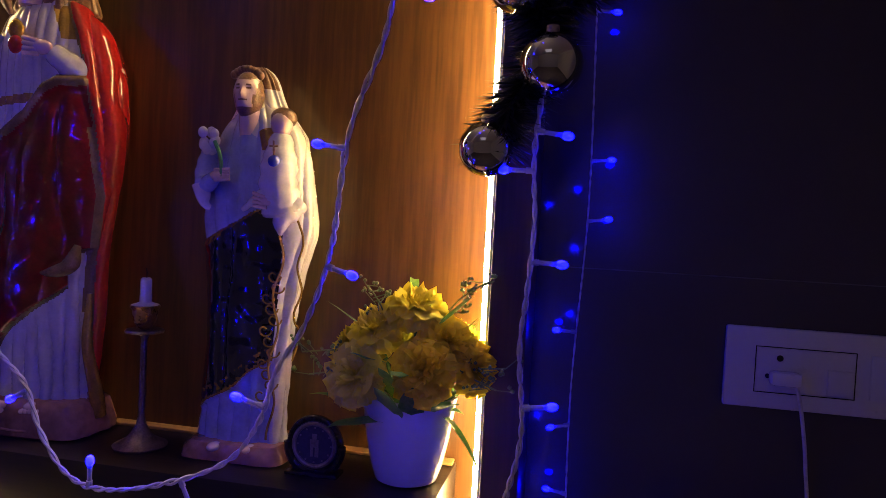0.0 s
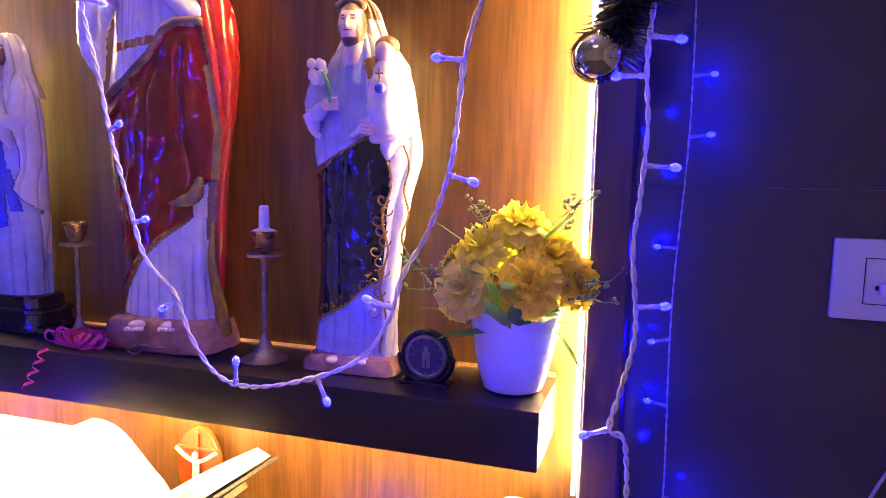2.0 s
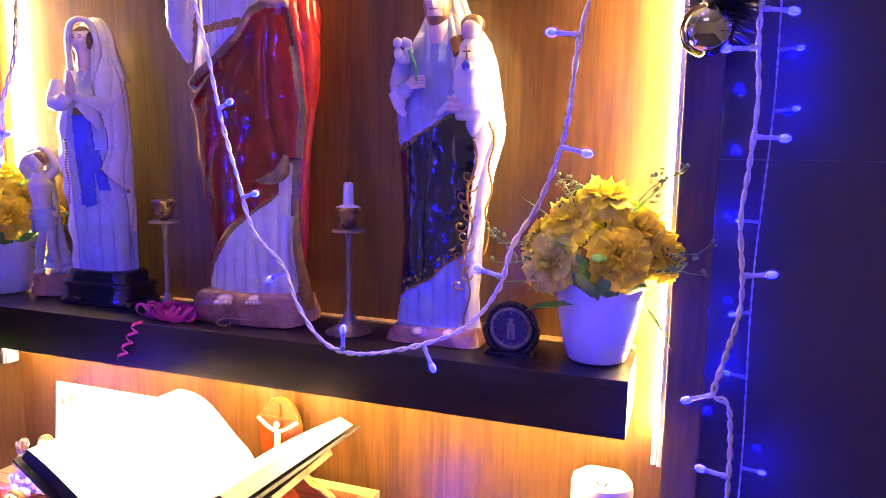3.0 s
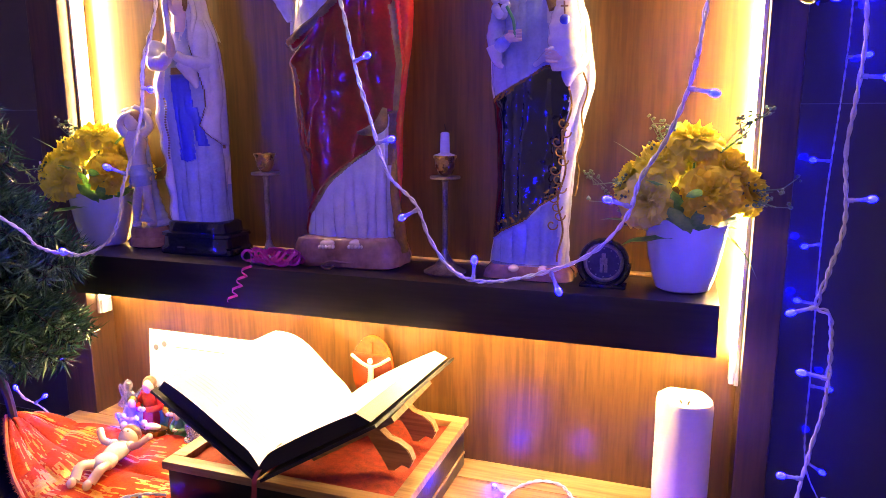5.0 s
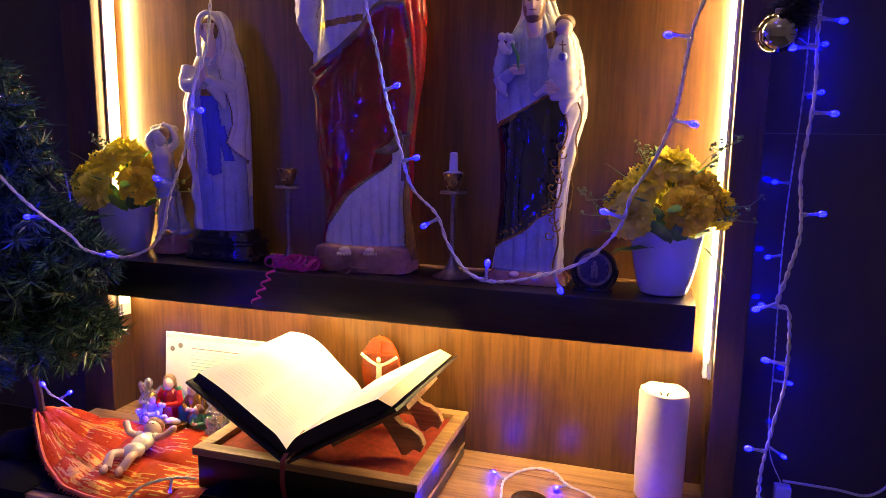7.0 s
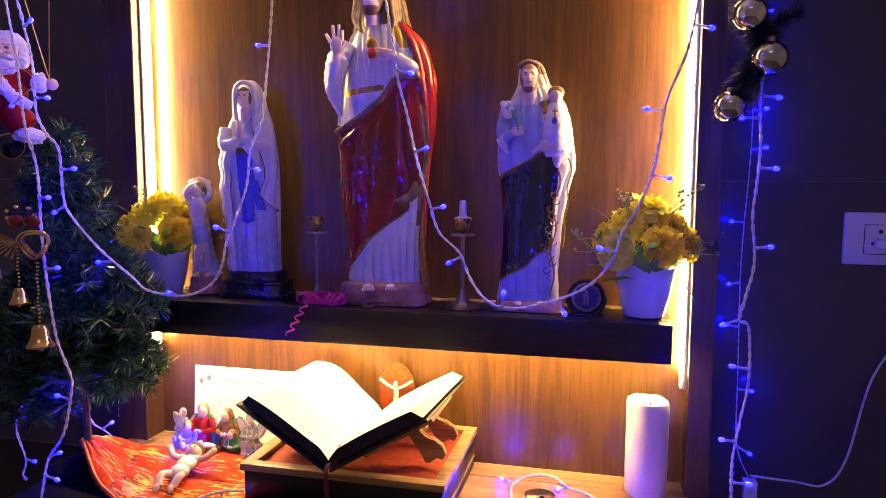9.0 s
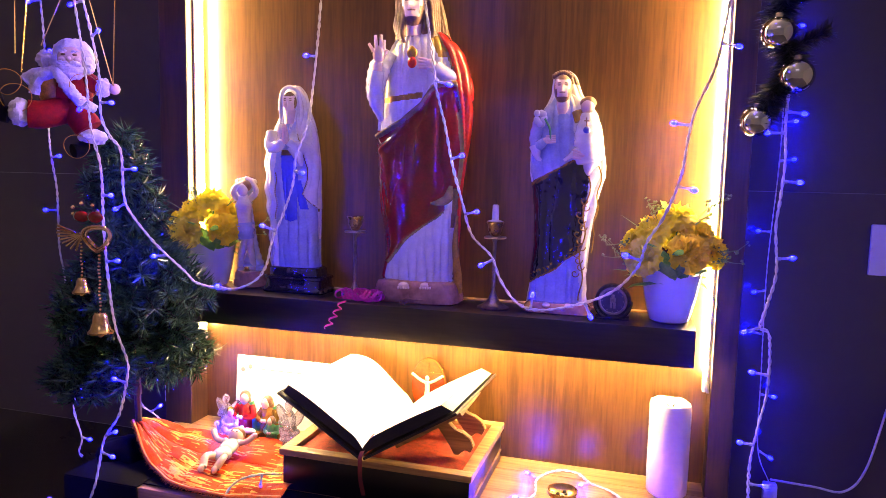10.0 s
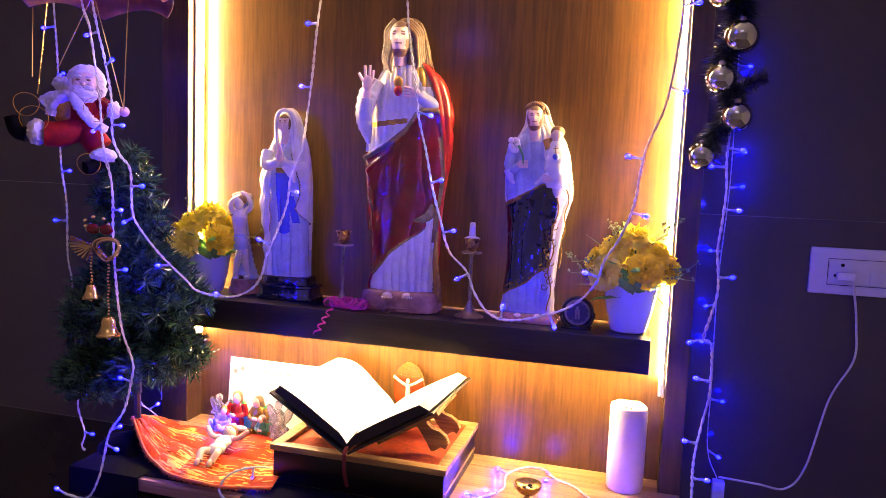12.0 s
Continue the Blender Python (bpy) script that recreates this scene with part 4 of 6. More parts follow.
candlestick((-0.368, 0.768, SHELF_Z), True, "slim tarnished candlestick holding a half-burnt white candle")
candlestick((-0.652, 0.752, SHELF_Z), False, "slim tarnished candlestick with an empty brass cup")

clock = thing("table_clock", (-0.142, 0.752, SHELF_Z), "small round black desk ornament with a dark dial", "ornament")
bm = bmesh.new()
box(bm, -0.034, 0.034, -0.014, 0.014, 0.0, 0.005, 0.0015)
part("foot", bm, M_DARKPL, clock)
bm = bmesh.new()
pts = [(0.033 * math.cos(a), 0.0, 0.037 + 0.033 * math.sin(a)) for a in np.linspace(0, 2 * math.pi, 49)]
tube(bm, pts, 0.0042, 10)
part("bezel", bm, M_DARKPL, clock)
bm = bmesh.new()
ring = [(0.0355 * math.cos(a), -0.002, 0.036 + 0.0355 * math.sin(a)) for a in np.linspace(math.pi * 0.98, math.pi * 2.02, 30)]
tube(bm, ring, 0.0052, 8)
part("cradle", bm, M_DARKPL, clock)
bm = bmesh.new()
pts = [(0.0265 * math.cos(a), -0.004, 0.037 + 0.0265 * math.sin(a)) for a in np.linspace(0, 2 * math.pi, 41)]
tube(bm, pts, 0.0026, 8)
part("ring", bm, M_IRON, clock, "dull silver ring")
bm = bmesh.new()
g = bmesh.ops.create_cone(bm, cap_ends=True, segments=36, radius1=0.030, radius2=0.030, depth=0.006, matrix=pose(0, 0.0, 0.037, 90, 0, 0))
part("dial", bm, M_DIAL, clock, "dark dial")
bm = bmesh.new()
for x0, x1, z0, z1 in ((-0.003, 0.003, 0.044, 0.051), (-0.0055, 0.0055, 0.034, 0.044), (-0.005, -0.001, 0.022, 0.034), (0.001, 0.006, 0.022, 0.034)):
    box(bm, x0, x1, -0.0045, -0.0032, z0, z1, 0.0006)
part("emblem", bm, M_IRON, clock, "dull metal emblem")
for i in range(12):
    a = i * math.pi / 6
    bm = bmesh.new()
    ball(bm, (0.0215 * math.cos(a), -0.0035, 0.037 + 0.0215 * math.sin(a)), 0.0012, 6, 5)
    part("mark", bm, M_IRON, clock)

clock.scale = (0.88, 0.88, 0.88)

# pink curled ribbon by the candlestick
pink = thing("ribbon_bow", (-0.63, 0.722, SHELF_Z), "crumpled pink curling ribbon lying on the shelf edge", "ribbon")
rnd = random.Random(11)


def strip_along(bm, pts, w, axis=Vector((0.2, 1, 0.4))):
    prev = None
    for i, p in enumerate(pts):
        d = (Vector(pts[min(i + 1, len(pts) - 1)]) - Vector(pts[max(0, i - 1)])).normalized()
        s = d.cross(axis).normalized() * w
        row = (bm.verts.new(Vector(p) - s), bm.verts.new(Vector(p) + s))
        if prev:
            bm.faces.new((prev[0], prev[1], row[1], row[0]))
        prev = row


for k in range(14):
    bm = bmesh.new()
    a0, r = rnd.uniform(0, 6), rnd.uniform(0.012, 0.026)
    cx, cy = rnd.uniform(-0.022, 0.026), rnd.uniform(-0.004, 0.016)
    strip_along(bm, [(cx + r * math.cos(a0 + s * 0.35) * 1.2, cy + 0.4 * r * math.sin(a0 + s * 0.35), 0.004 + 0.010 * (1 + math.sin(s * 0.6 + k)) ) for s in range(16)], 0.0022)
    part("loop", bm, M_PINK, pink)
bm = bmesh.new()
strip_along(bm, [(-0.02 - 0.0009 * s + 0.006 * math.cos(s * 0.6), -0.030 + 0.004 * math.sin(s * 0.6), 0.006 - 0.0015 * s) for s in range(40)], 0.002)
part("curl", bm, M_PINK, pink)

# ---- things on the console ----
Z0 = TOP_Z
chest = thing("wooden_box", (-0.53, 0.69, Z0 + 0.001), "dark wooden box with pale rim and red velvet top", "box")
bm = bmesh.new()
box(bm, -0.176, 0.176, -0.131, 0.131, 0, 0.0655, 0.002)
part("body", bm, M_BOXWOOD, chest)
for x0, x1, y0, y1 in ((-0.181, 0.181, -0.137, -0.115), (-0.181, 0.181, 0.115, 0.137), (-0.181, -0.159, -0.1148, 0.1148), (0.159, 0.181, -0.1148, 0.1148)):
    bm = bmesh.new()
    box(bm, x0, x1, y0, y1, 0.066, 0.078, 0.0015)
    part("rim", bm, M_RIM, chest, "pale wood rim")
bm = bmesh.new()
n = 26
for i in range(n + 1):
    for j in range(n + 1):
        x, y = -0.158 + 0.316 * i / n, -0.114 + 0.228 * j / n
        bm.verts.new((x, y, 0.068 + 0.004 * min(1, 6 * min(i, n - i, j, n - j) / n) + 0.0015 * noise.noise((x * 40, y * 40, 0))))
bm.verts.ensure_lookup_table()
for i in range(n):
    for j in range(n):
        a = i * (n + 1) + j
        bm.faces.new([bm.verts[q] for q in (a, a + n + 1, a + n + 2, a + 1)])
part("velvet_cushion", bm, M_VELVET, chest, "red velvet cushion")
bm = bmesh.new()
box(bm, 0.1762, 0.1785, -0.125, 0.125, 0.022, 0.026, 0)
part("inlay", bm, M_RIM, chest)

# folding stand and open book
SX, TOPZ = -0.52, Z0 + 0.079
stand = thing("book_stand", (SX, 0.66, TOPZ), "pale folding wooden stand under the open book", "stand")


def slanted(bm, x0, z0, x1, z1, y0, y1, th):
    d = Vector((x1 - x0, 0, z1 - z0)).normalized()
    nr = Vector((-d.z, 0, d.x)) * th / 2
    c = [Vector((x0, 0, z0)) + nr, Vector((x1, 0, z1)) + nr, Vector((x1, 0, z1)) - nr, Vector((x0, 0, z0)) - nr]
    a = [bm.verts.new((p.x, y0, p.z)) for p in c]
    b = [bm.verts.new((p.x, y1, p.z)) for p in c]
    bm.faces.new(a)
    bm.faces.new(b[::-1])
    for i in range(4):
        bm.faces.new((a[i], b[i], b[(i + 1) % 4], a[(i + 1) % 4]))


FOOT = ((0.084, 0.052), (0.104, 0.062), (0.118, 0.046), (0.132, 0.044), (0.148, 0.034), (0.154, 0.020), (0.148, 0.008), (0.138, 0.014), (0.128, 0.002), (0.118, 0.001), (0.108, 0.020))
for side, wx in ((-1, 0.15), (1, 0.135)):
    bm = bmesh.new()
    slanted(bm, side * 0.014, 0.010, side * wx, 0.004 + wx * 0.60, -0.05, 0.09, 0.008)
    part("board", bm, M_RIM, stand)
    for y in (-0.03, 0.06):
        bm = bmesh.new()
        near, far = ([bm.verts.new((side * x, q, z)) for x, z in FOOT] for q in (y, y + 0.014))
        bm.faces.new(near)
        bm.faces.new(far[::-1])
        for i in range(len(FOOT)):
            j = (i + 1) % len(FOOT)
            bm.faces.new((near[i], far[i], far[j], near[j]))
        bmesh.ops.bevel(bm, geom=[e for e in bm.edges if abs(e.verts[0].co.y - e.verts[1].co.y) < 1e-6], offset=0.0012, segments=2, affect="EDGES")
        part("leg", bm, M_RIM, stand, "scrolled wooden foot")

book = thing("open_book", (-0.536, 0.638, TOPZ + 0.012), "thick open book with white pages and black leather cover", "book")
YB = (-0.102, 0.150)


def book_side(side, wx, wz):
    """One half of the open book: a cover board, a thick page block and the curved upper leaf."""
    base, d = Vector((0, 0, 0.004)), Vector((side * wx * 0.985, 0, wz * 0.985))
    up = Vector((-wz * side, 0, wx)).normalized()
    n, m = 26, 10

    def rise(t, v):
        bulge = (0.003 + 0.015 * v) * math.sin(math.pi * t ** 2.0) if side < 0 else 0.003 * math.sin(math.pi * t)
        return 0.005 + 0.0125 * min(1, t * 6) ** 0.7 + bulge

    bm = bmesh.new()
    slanted(bm, side * 0.004, -0.001, side * (wx + 0.006), wz + 0.003, YB[0] - 0.005, YB[1] + 0.005, 0.004)
    part("cover", bm, M_COVER_SHADE, book, "black leather cover")
    bm = bmesh.new()
    top, low = [], []
    for i in range(n + 1):
        t = i / n
        p = base + d * t
        pt = p - d * (0.07 if side > 0 else 0.015) * t
        top.append([bm.verts.new(Vector((pt.x, YB[0] + (YB[1] - YB[0]) * j / m, pt.z + 0.002)) + up * rise(t, j / m)) for j in range(m + 1)])
        low.append([bm.verts.new(Vector((p.x, YB[0] + (YB[1] - YB[0]) * j / m, p.z + 0.0022))) for j in range(m + 1)])
    for i in range(n):
        for j in range(m):
            bm.faces.new((top[i][j], top[i][j + 1], top[i + 1][j + 1], top[i + 1][j])).material_index = 0
        # near end of the pages takes the cover's black: shade set by colour
        for j in (0, m):
            bm.faces.new((low[i][j], low[i + 1][j], top[i + 1][j], top[i][j])).material_index = 2 if j == 0 else 1
    for j in range(m):
        bm.faces.new((low[n][j], low[n][j + 1], top[n][j + 1], top[n][j])).material_index = 1
    part("page_block", bm, [M_PAGE, M_EDGE, M_COVER_SHADE], book, "white page block")
    # faint text bars in two columns
    bm = bmesh.new()
    for col in (0.16, 0.58):
        for r in range(30):
            y = YB[1] - 0.02 - r * 0.0072
            a, b = [], []
            for c in range(7):
                t = col + 0.34 * c / 6
                p = base + d * t * (1 - (0.07 if side > 0 else 0.015) * t) + up * (rise(t, (y - YB[0]) / (YB[1] - YB[0])) + 0.0024)
                a.append(bm.verts.new((p.x, y, p.z)))
                b.append(bm.verts.new((p.x, y - 0.0018, p.z)))
            for c in range(6):
                bm.faces.new((a[c], a[c + 1], b[c + 1], b[c]))
    tagged(part("print", bm, mat("faded_ink" + str(side), (0.68, 0.66, 0.61), 0.8), book, "faint grey lines of print"), kind="stuff")


book_side(-1, 0.160, 0.092)
book_side(1, 0.163, 0.098)
book.rotation_euler = (radians(-1), 0, radians(-2))
bm = bmesh.new()
strip_along(bm, smooth_path([(0.0, -0.05, 0.022), (0.001, -0.108, 0.010), (0.003, -0.118, -0.008), (0.006, -0.122, -0.03), (0.012, -0.121, -0.058)], 0.006), 0.004, Vector((0, 1, 0.2)))
part("ribbon_marker", bm, M_RIBBON, book, "dark red ribbon marker")

# oval wooden plaque with a small figure
plaque = thing("crucifix_plaque", (-0.513, 0.826, TOPZ), "oval orange wooden plaque with a small ivory crucifix", "crucifix")
bm = bmesh.new()
lathe(bm, [(0.0, -0.005), (0.97, -0.005), (1.0, -0.003), (1.0, 0.003), (0.97, 0.005), (0, 0.005)], 48)
bmesh.ops.transform(bm, verts=bm.verts, matrix=Matrix.Translation((0, 0, 0.060)) @ Euler((radians(90), 0, 0)).to_matrix().to_4x4() @ Matrix.Diagonal((0.037, 0.060, 1, 1)))
part("plaque", bm, M_ORANGE, plaque)
bm = bmesh.new()
box(bm, -0.0025, 0.0025, -0.009, -0.0055, 0.012, 0.110, 0.0006)
box(bm, -0.034, 0.034, -0.0088, -0.0057, 0.086, 0.091, 0.0006)
part("cross", bm, M_ORANGE, plaque)
bm = bmesh.new()
ball(bm, (0, -0.013, 0.079), (0.0045, 0.0045, 0.006), 10, 8)
tube(bm, smooth_path([(0, -0.011, 0.072), (0.001, -0.013, 0.055), (-0.001, -0.012, 0.04), (0, -0.012, 0.02)], 0.006), 0.0048, 10)
for s in (-1, 1):
    tube(bm, smooth_path([(s * 0.003, -0.011, 0.069), (s * 0.016, -0.012, 0.075), (s * 0.034, -0.011, 0.087)], 0.006), 0.003, 8)
part("figure", bm, M_IVORY, plaque, "small ivory figure")

# printed card leaning on the back panel
card = thing("printed_card", (-0.865, 0.83, Z0), "white printed card leaning against the back panel", "card")
bm = bmesh.new()
box(bm, -0.12, 0.17, -0.001, 0.0, 0, 0.158)
part("sheet", bm, M_CARD, card, smooth=False)
bm = bmesh.new()
box(bm, -0.118, 0.168, -0.0016, -0.0012, 0.146, 0.155)
part("header_bar", bm, M_CARDBLUE, card, "pale blue header bar", smooth=False)
for x, z in ((-0.104, 0.124), (-0.085, 0.132)):
    bm = bmesh.new()
    bmesh.ops.create_cone(bm, cap_ends=True, segments=14, radius1=0.0055, radius2=0.0055, depth=0.0005, matrix=pose(x, -0.0015, z, 90, 0, 0))
    part("printed_dot", bm, M_CARDINK, card)
for r in range(7):
    bm = bmesh.new()
    box(bm, -0.06, 0.05 + 0.03 * math.sin(r * 2.1), -0.0015, -0.0012, 0.128 - r * 0.007, 0.1295 - r * 0.007)
    part("text_bar", bm, M_CARDINK if r == 0 else M_CARDBLUE, card, smooth=False)
card.rotation_euler = (radians(-5), 0, 0)

# pillar candle
pillar = thing("pillar_candle", (-0.030, 0.785, Z0), "thick ivory pillar candle with a sunken used top", "candle")
bm = bmesh.new()
lathe(bm, [(0, 0), (0.034, 0), (0.0365, 0.003), (0.0375, 0.05), (0.0370, 0.12), (0.0375, 0.165), (0.0355, 0.173), (0.032, 0.1735), (0.028, 0.169), (0.014, 0.165), (0, 0.1645)], 56, wob=0.018)
bm.verts.ensure_lookup_table()
for v in bm.verts:
    if v.co.z > 0.15:
        v.co.z += 0.004 * noise.noise((v.co.x * 45, v.co.y * 45, 1)) + 0.05 * (-v.co.x) * 0.6
part("wax", bm, M_WAX, pillar)
for x in (-0.004, 0.004):
    bm = bmesh.new()
    tube(bm, [(x, -0.002, 0.163), (x * 1.2, -0.003, 0.168), (x * 1.6, -0.004, 0.170)], 0.0011, 6)
    part("wick", bm, M_WICK, pillar)

# brass lamp
lampb = thing("brass_lamp", (-0.203, 0.60, Z0), "small dark brass oil lamp on a stem", "oil lamp")
bm = bmesh.new()
lathe(bm, [(0, 0), (0.021, 0), (0.022, 0.003), (0.012, 0.008), (0.006, 0.014)], 28)
part("foot", bm, M_BRASS, lampb)
bm = bmesh.new()
lathe(bm, [(0.0055, 0.0135), (0.0055, 0.026), (0.008, 0.030), (0.005, 0.034), (0.006, 0.038)], 18)
part("stem", bm, M_BRASS, lampb)
bm = bmesh.new()
lathe(bm, [(0.005, 0.038), (0.018, 0.043), (0.025, 0.052), (0.026, 0.0585), (0.0255, 0.059), (0.023, 0.053), (0.012, 0.047), (0, 0.046)], 32)
part("bowl", bm, M_BRASS, lampb)
for i in range(9):
    a = i * 0.7
    bm = bmesh.new()
    ball(bm, (0.011 * math.cos(a) * (i % 3) / 1.5, 0.011 * math.sin(a) * (i % 3) / 1.5, 0.050), (0.004, 0.003, 0.002), 8, 6)
    part("residue", bm, M_WHITEWAX if i % 3 == 0 else M_WICK, lampb)

# black fabric heap under the tree, orange cloth, doll, crib group
heap = bmesh.new()
lathe(heap, [(0.07, 0), (0.066, 0.012), (0.055, 0.022), (0.03, 0.030), (0.0, 0.032)], 48, (0, 0, 0), 0, 1.0, 0.85, 0.22)
ob = finish("black_cloth", heap, M_BLACK, loc=(-1.078, 0.60, Z0))
tagged(ob, "black fabric bundled round the tree foot", "cloth")
# black strip over the pale top: the box's shade put in as colour
front_shade = bmesh.new()
box(front_shade, -0.725, -0.345, 0.4695, 0.552, Z0 + 0.0015, Z0 + 0.0045, 0.001)
box(front_shade, -0.725, -0.345, 0.4690, 0.4730, Z0 - 0.06, Z0 + 0.0015)
tagged(finish("shade_strip", front_shade, M_BLACK), "black strip painting in the shade before the wooden box", "mat")
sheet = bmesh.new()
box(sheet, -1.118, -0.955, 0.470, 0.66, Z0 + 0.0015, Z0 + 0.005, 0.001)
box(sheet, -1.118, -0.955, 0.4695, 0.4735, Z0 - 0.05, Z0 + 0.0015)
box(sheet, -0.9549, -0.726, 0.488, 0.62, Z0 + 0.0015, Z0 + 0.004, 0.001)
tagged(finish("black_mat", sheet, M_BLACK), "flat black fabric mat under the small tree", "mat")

TIP = Vector((-1.09, 0.622, 0.832))
FRONT = smooth_path([TIP, (-1.055, 0.592, 0.824), (-1.003, 0.553, 0.797), (-0.94, 0.515, 0.786), (-0.885, 0.490, 0.784), (-0.79, 0.479, 0.784), (-0.68, 0.505, 0.784)], 0.004)
BACK = smooth_path([TIP + Vector((0.004, 0.006, 0.0)), (-1.07, 0.66, 0.826), (-1.03, 0.69, 0.802), (-0.95, 0.712, 0.790), (-0.82, 0.72, 0.788), (-0.70, 0.72, 0.788)], 0.004)
NU, NV = 150, 90
cloth = thing("orange_cloth", (0, 0, 0), "quilted orange brocade cloth with gold weave and fringe", "cloth")


def cloth_point(u, v):
    p = FRONT[round(u * (len(FRONT) - 1))].lerp(BACK[round(u * (len(BACK) - 1))], v)
    q = 0.006 * abs(math.sin(u * 17 + v * 2)) ** 0.5 * abs(math.sin(v * 11 + 0.3)) ** 0.5 * min(1, v * 8)
    p.z = max(p.z + q + 0.003 * noise.noise((u * 8, v * 8, 2)), Z0 + 0.004 + q)
    return p


bm = bmesh.new()
grid = [[bm.verts.new(cloth_point(i / NU, j / NV)) for j in range(NV + 1)] for i in range(NU + 1)]
for i in range(NU):
    for j in range(NV):
        f = bm.faces.new((grid[i][j], grid[i + 1][j], grid[i + 1][j + 1], grid[i][j + 1]))
        f.material_index = 1 if noise.noise((i * 0.09, j * 0.55, 4)) + 0.8 * noise.noise((i * 0.035, j * 0.05, 8)) + (0.16 if j < 26 else -0.02) > 0.30 and 2 < j < 86 else 0
part("weave", bm, [M_CLOTH, M_CLOTHGOLD], cloth)
bm = bmesh.new()
edge = [cloth_point(i / 120, 0) for i in range(121)]
tube(bm, [p + Vector((0, -0.001, 0.002)) for p in edge], 0.0032, 6)
for i in range(360):
    p = edge[i // 3]
    e = p + Vector((random.uniform(-0.003, 0.003), -random.uniform(0.003, 0.008), random.uniform(-0.004, 0.003)))
    tube(bm, [p, e], 0.0005, 3)
part("fringe", bm, M_FRINGE, cloth, "orange fringe")


def doll():
    S, W, H = range(3)
    bm = bmesh.new()
    ball(bm, (0, 0.045, 0.020), (0.0155, 0.016, 0.0165), 18, 14, S)
    ball(bm, (0, 0.053, 0.022), (0.0165, 0.0125, 0.0165), 16, 12, H)
    ball(bm, (0, 0.014, 0.014), (0.019, 0.027, 0.013), 18, 12, W)
    ball(bm, (0, -0.012, 0.014), (0.0195, 0.019, 0.013), 18, 12, W)
    for s in (-1, 1):
        ball(bm, (s * 0.0055, 0.041, 0.0355), (0.0022, 0.0018, 0.0012), 8, 6, H)
        ball(bm, (s * 0.016, 0.028, 0.017), (0.009, 0.008, 0.008), 10, 8, W)
    ball(bm, (0, 0.037, 0.037), (0.002, 0.002, 0.002), 8, 6, S)
    for s in (-1, 1):
        tube(bm, smooth_path([(s * 0.014, 0.028, 0.016), (s * 0.032, 0.026, 0.022), (s * 0.044, 0.036, 0.030)], 0.005), 0.006, 10, S)
        ball(bm, (s * 0.046, 0.038, 0.031), 0.0062, 10, 8, S)
        tube(bm, smooth_path([(s * 0.010, -0.02, 0.014), (s * 0.018, -0.042, 0.024), (s * 0.014, -0.062, 0.014)], 0.005), 0.0078, 10, S)
        ball(bm, (s * 0.014, -0.068, 0.015), (0.006, 0.009, 0.008), 10, 8, S)
    ob = finish("baby_doll", bm, [P_SKIN, P_WHITE, P_HAIR], loc=(-0.862, 0.612, Z0 + 0.018))
    ob.scale = (0.98, 0.98, 0.98)
    ob.rotation_euler = (radians(9), 0, radians(5))
    tagged(ob, "small baby doll in white lying on orange cloth", "doll")


doll()


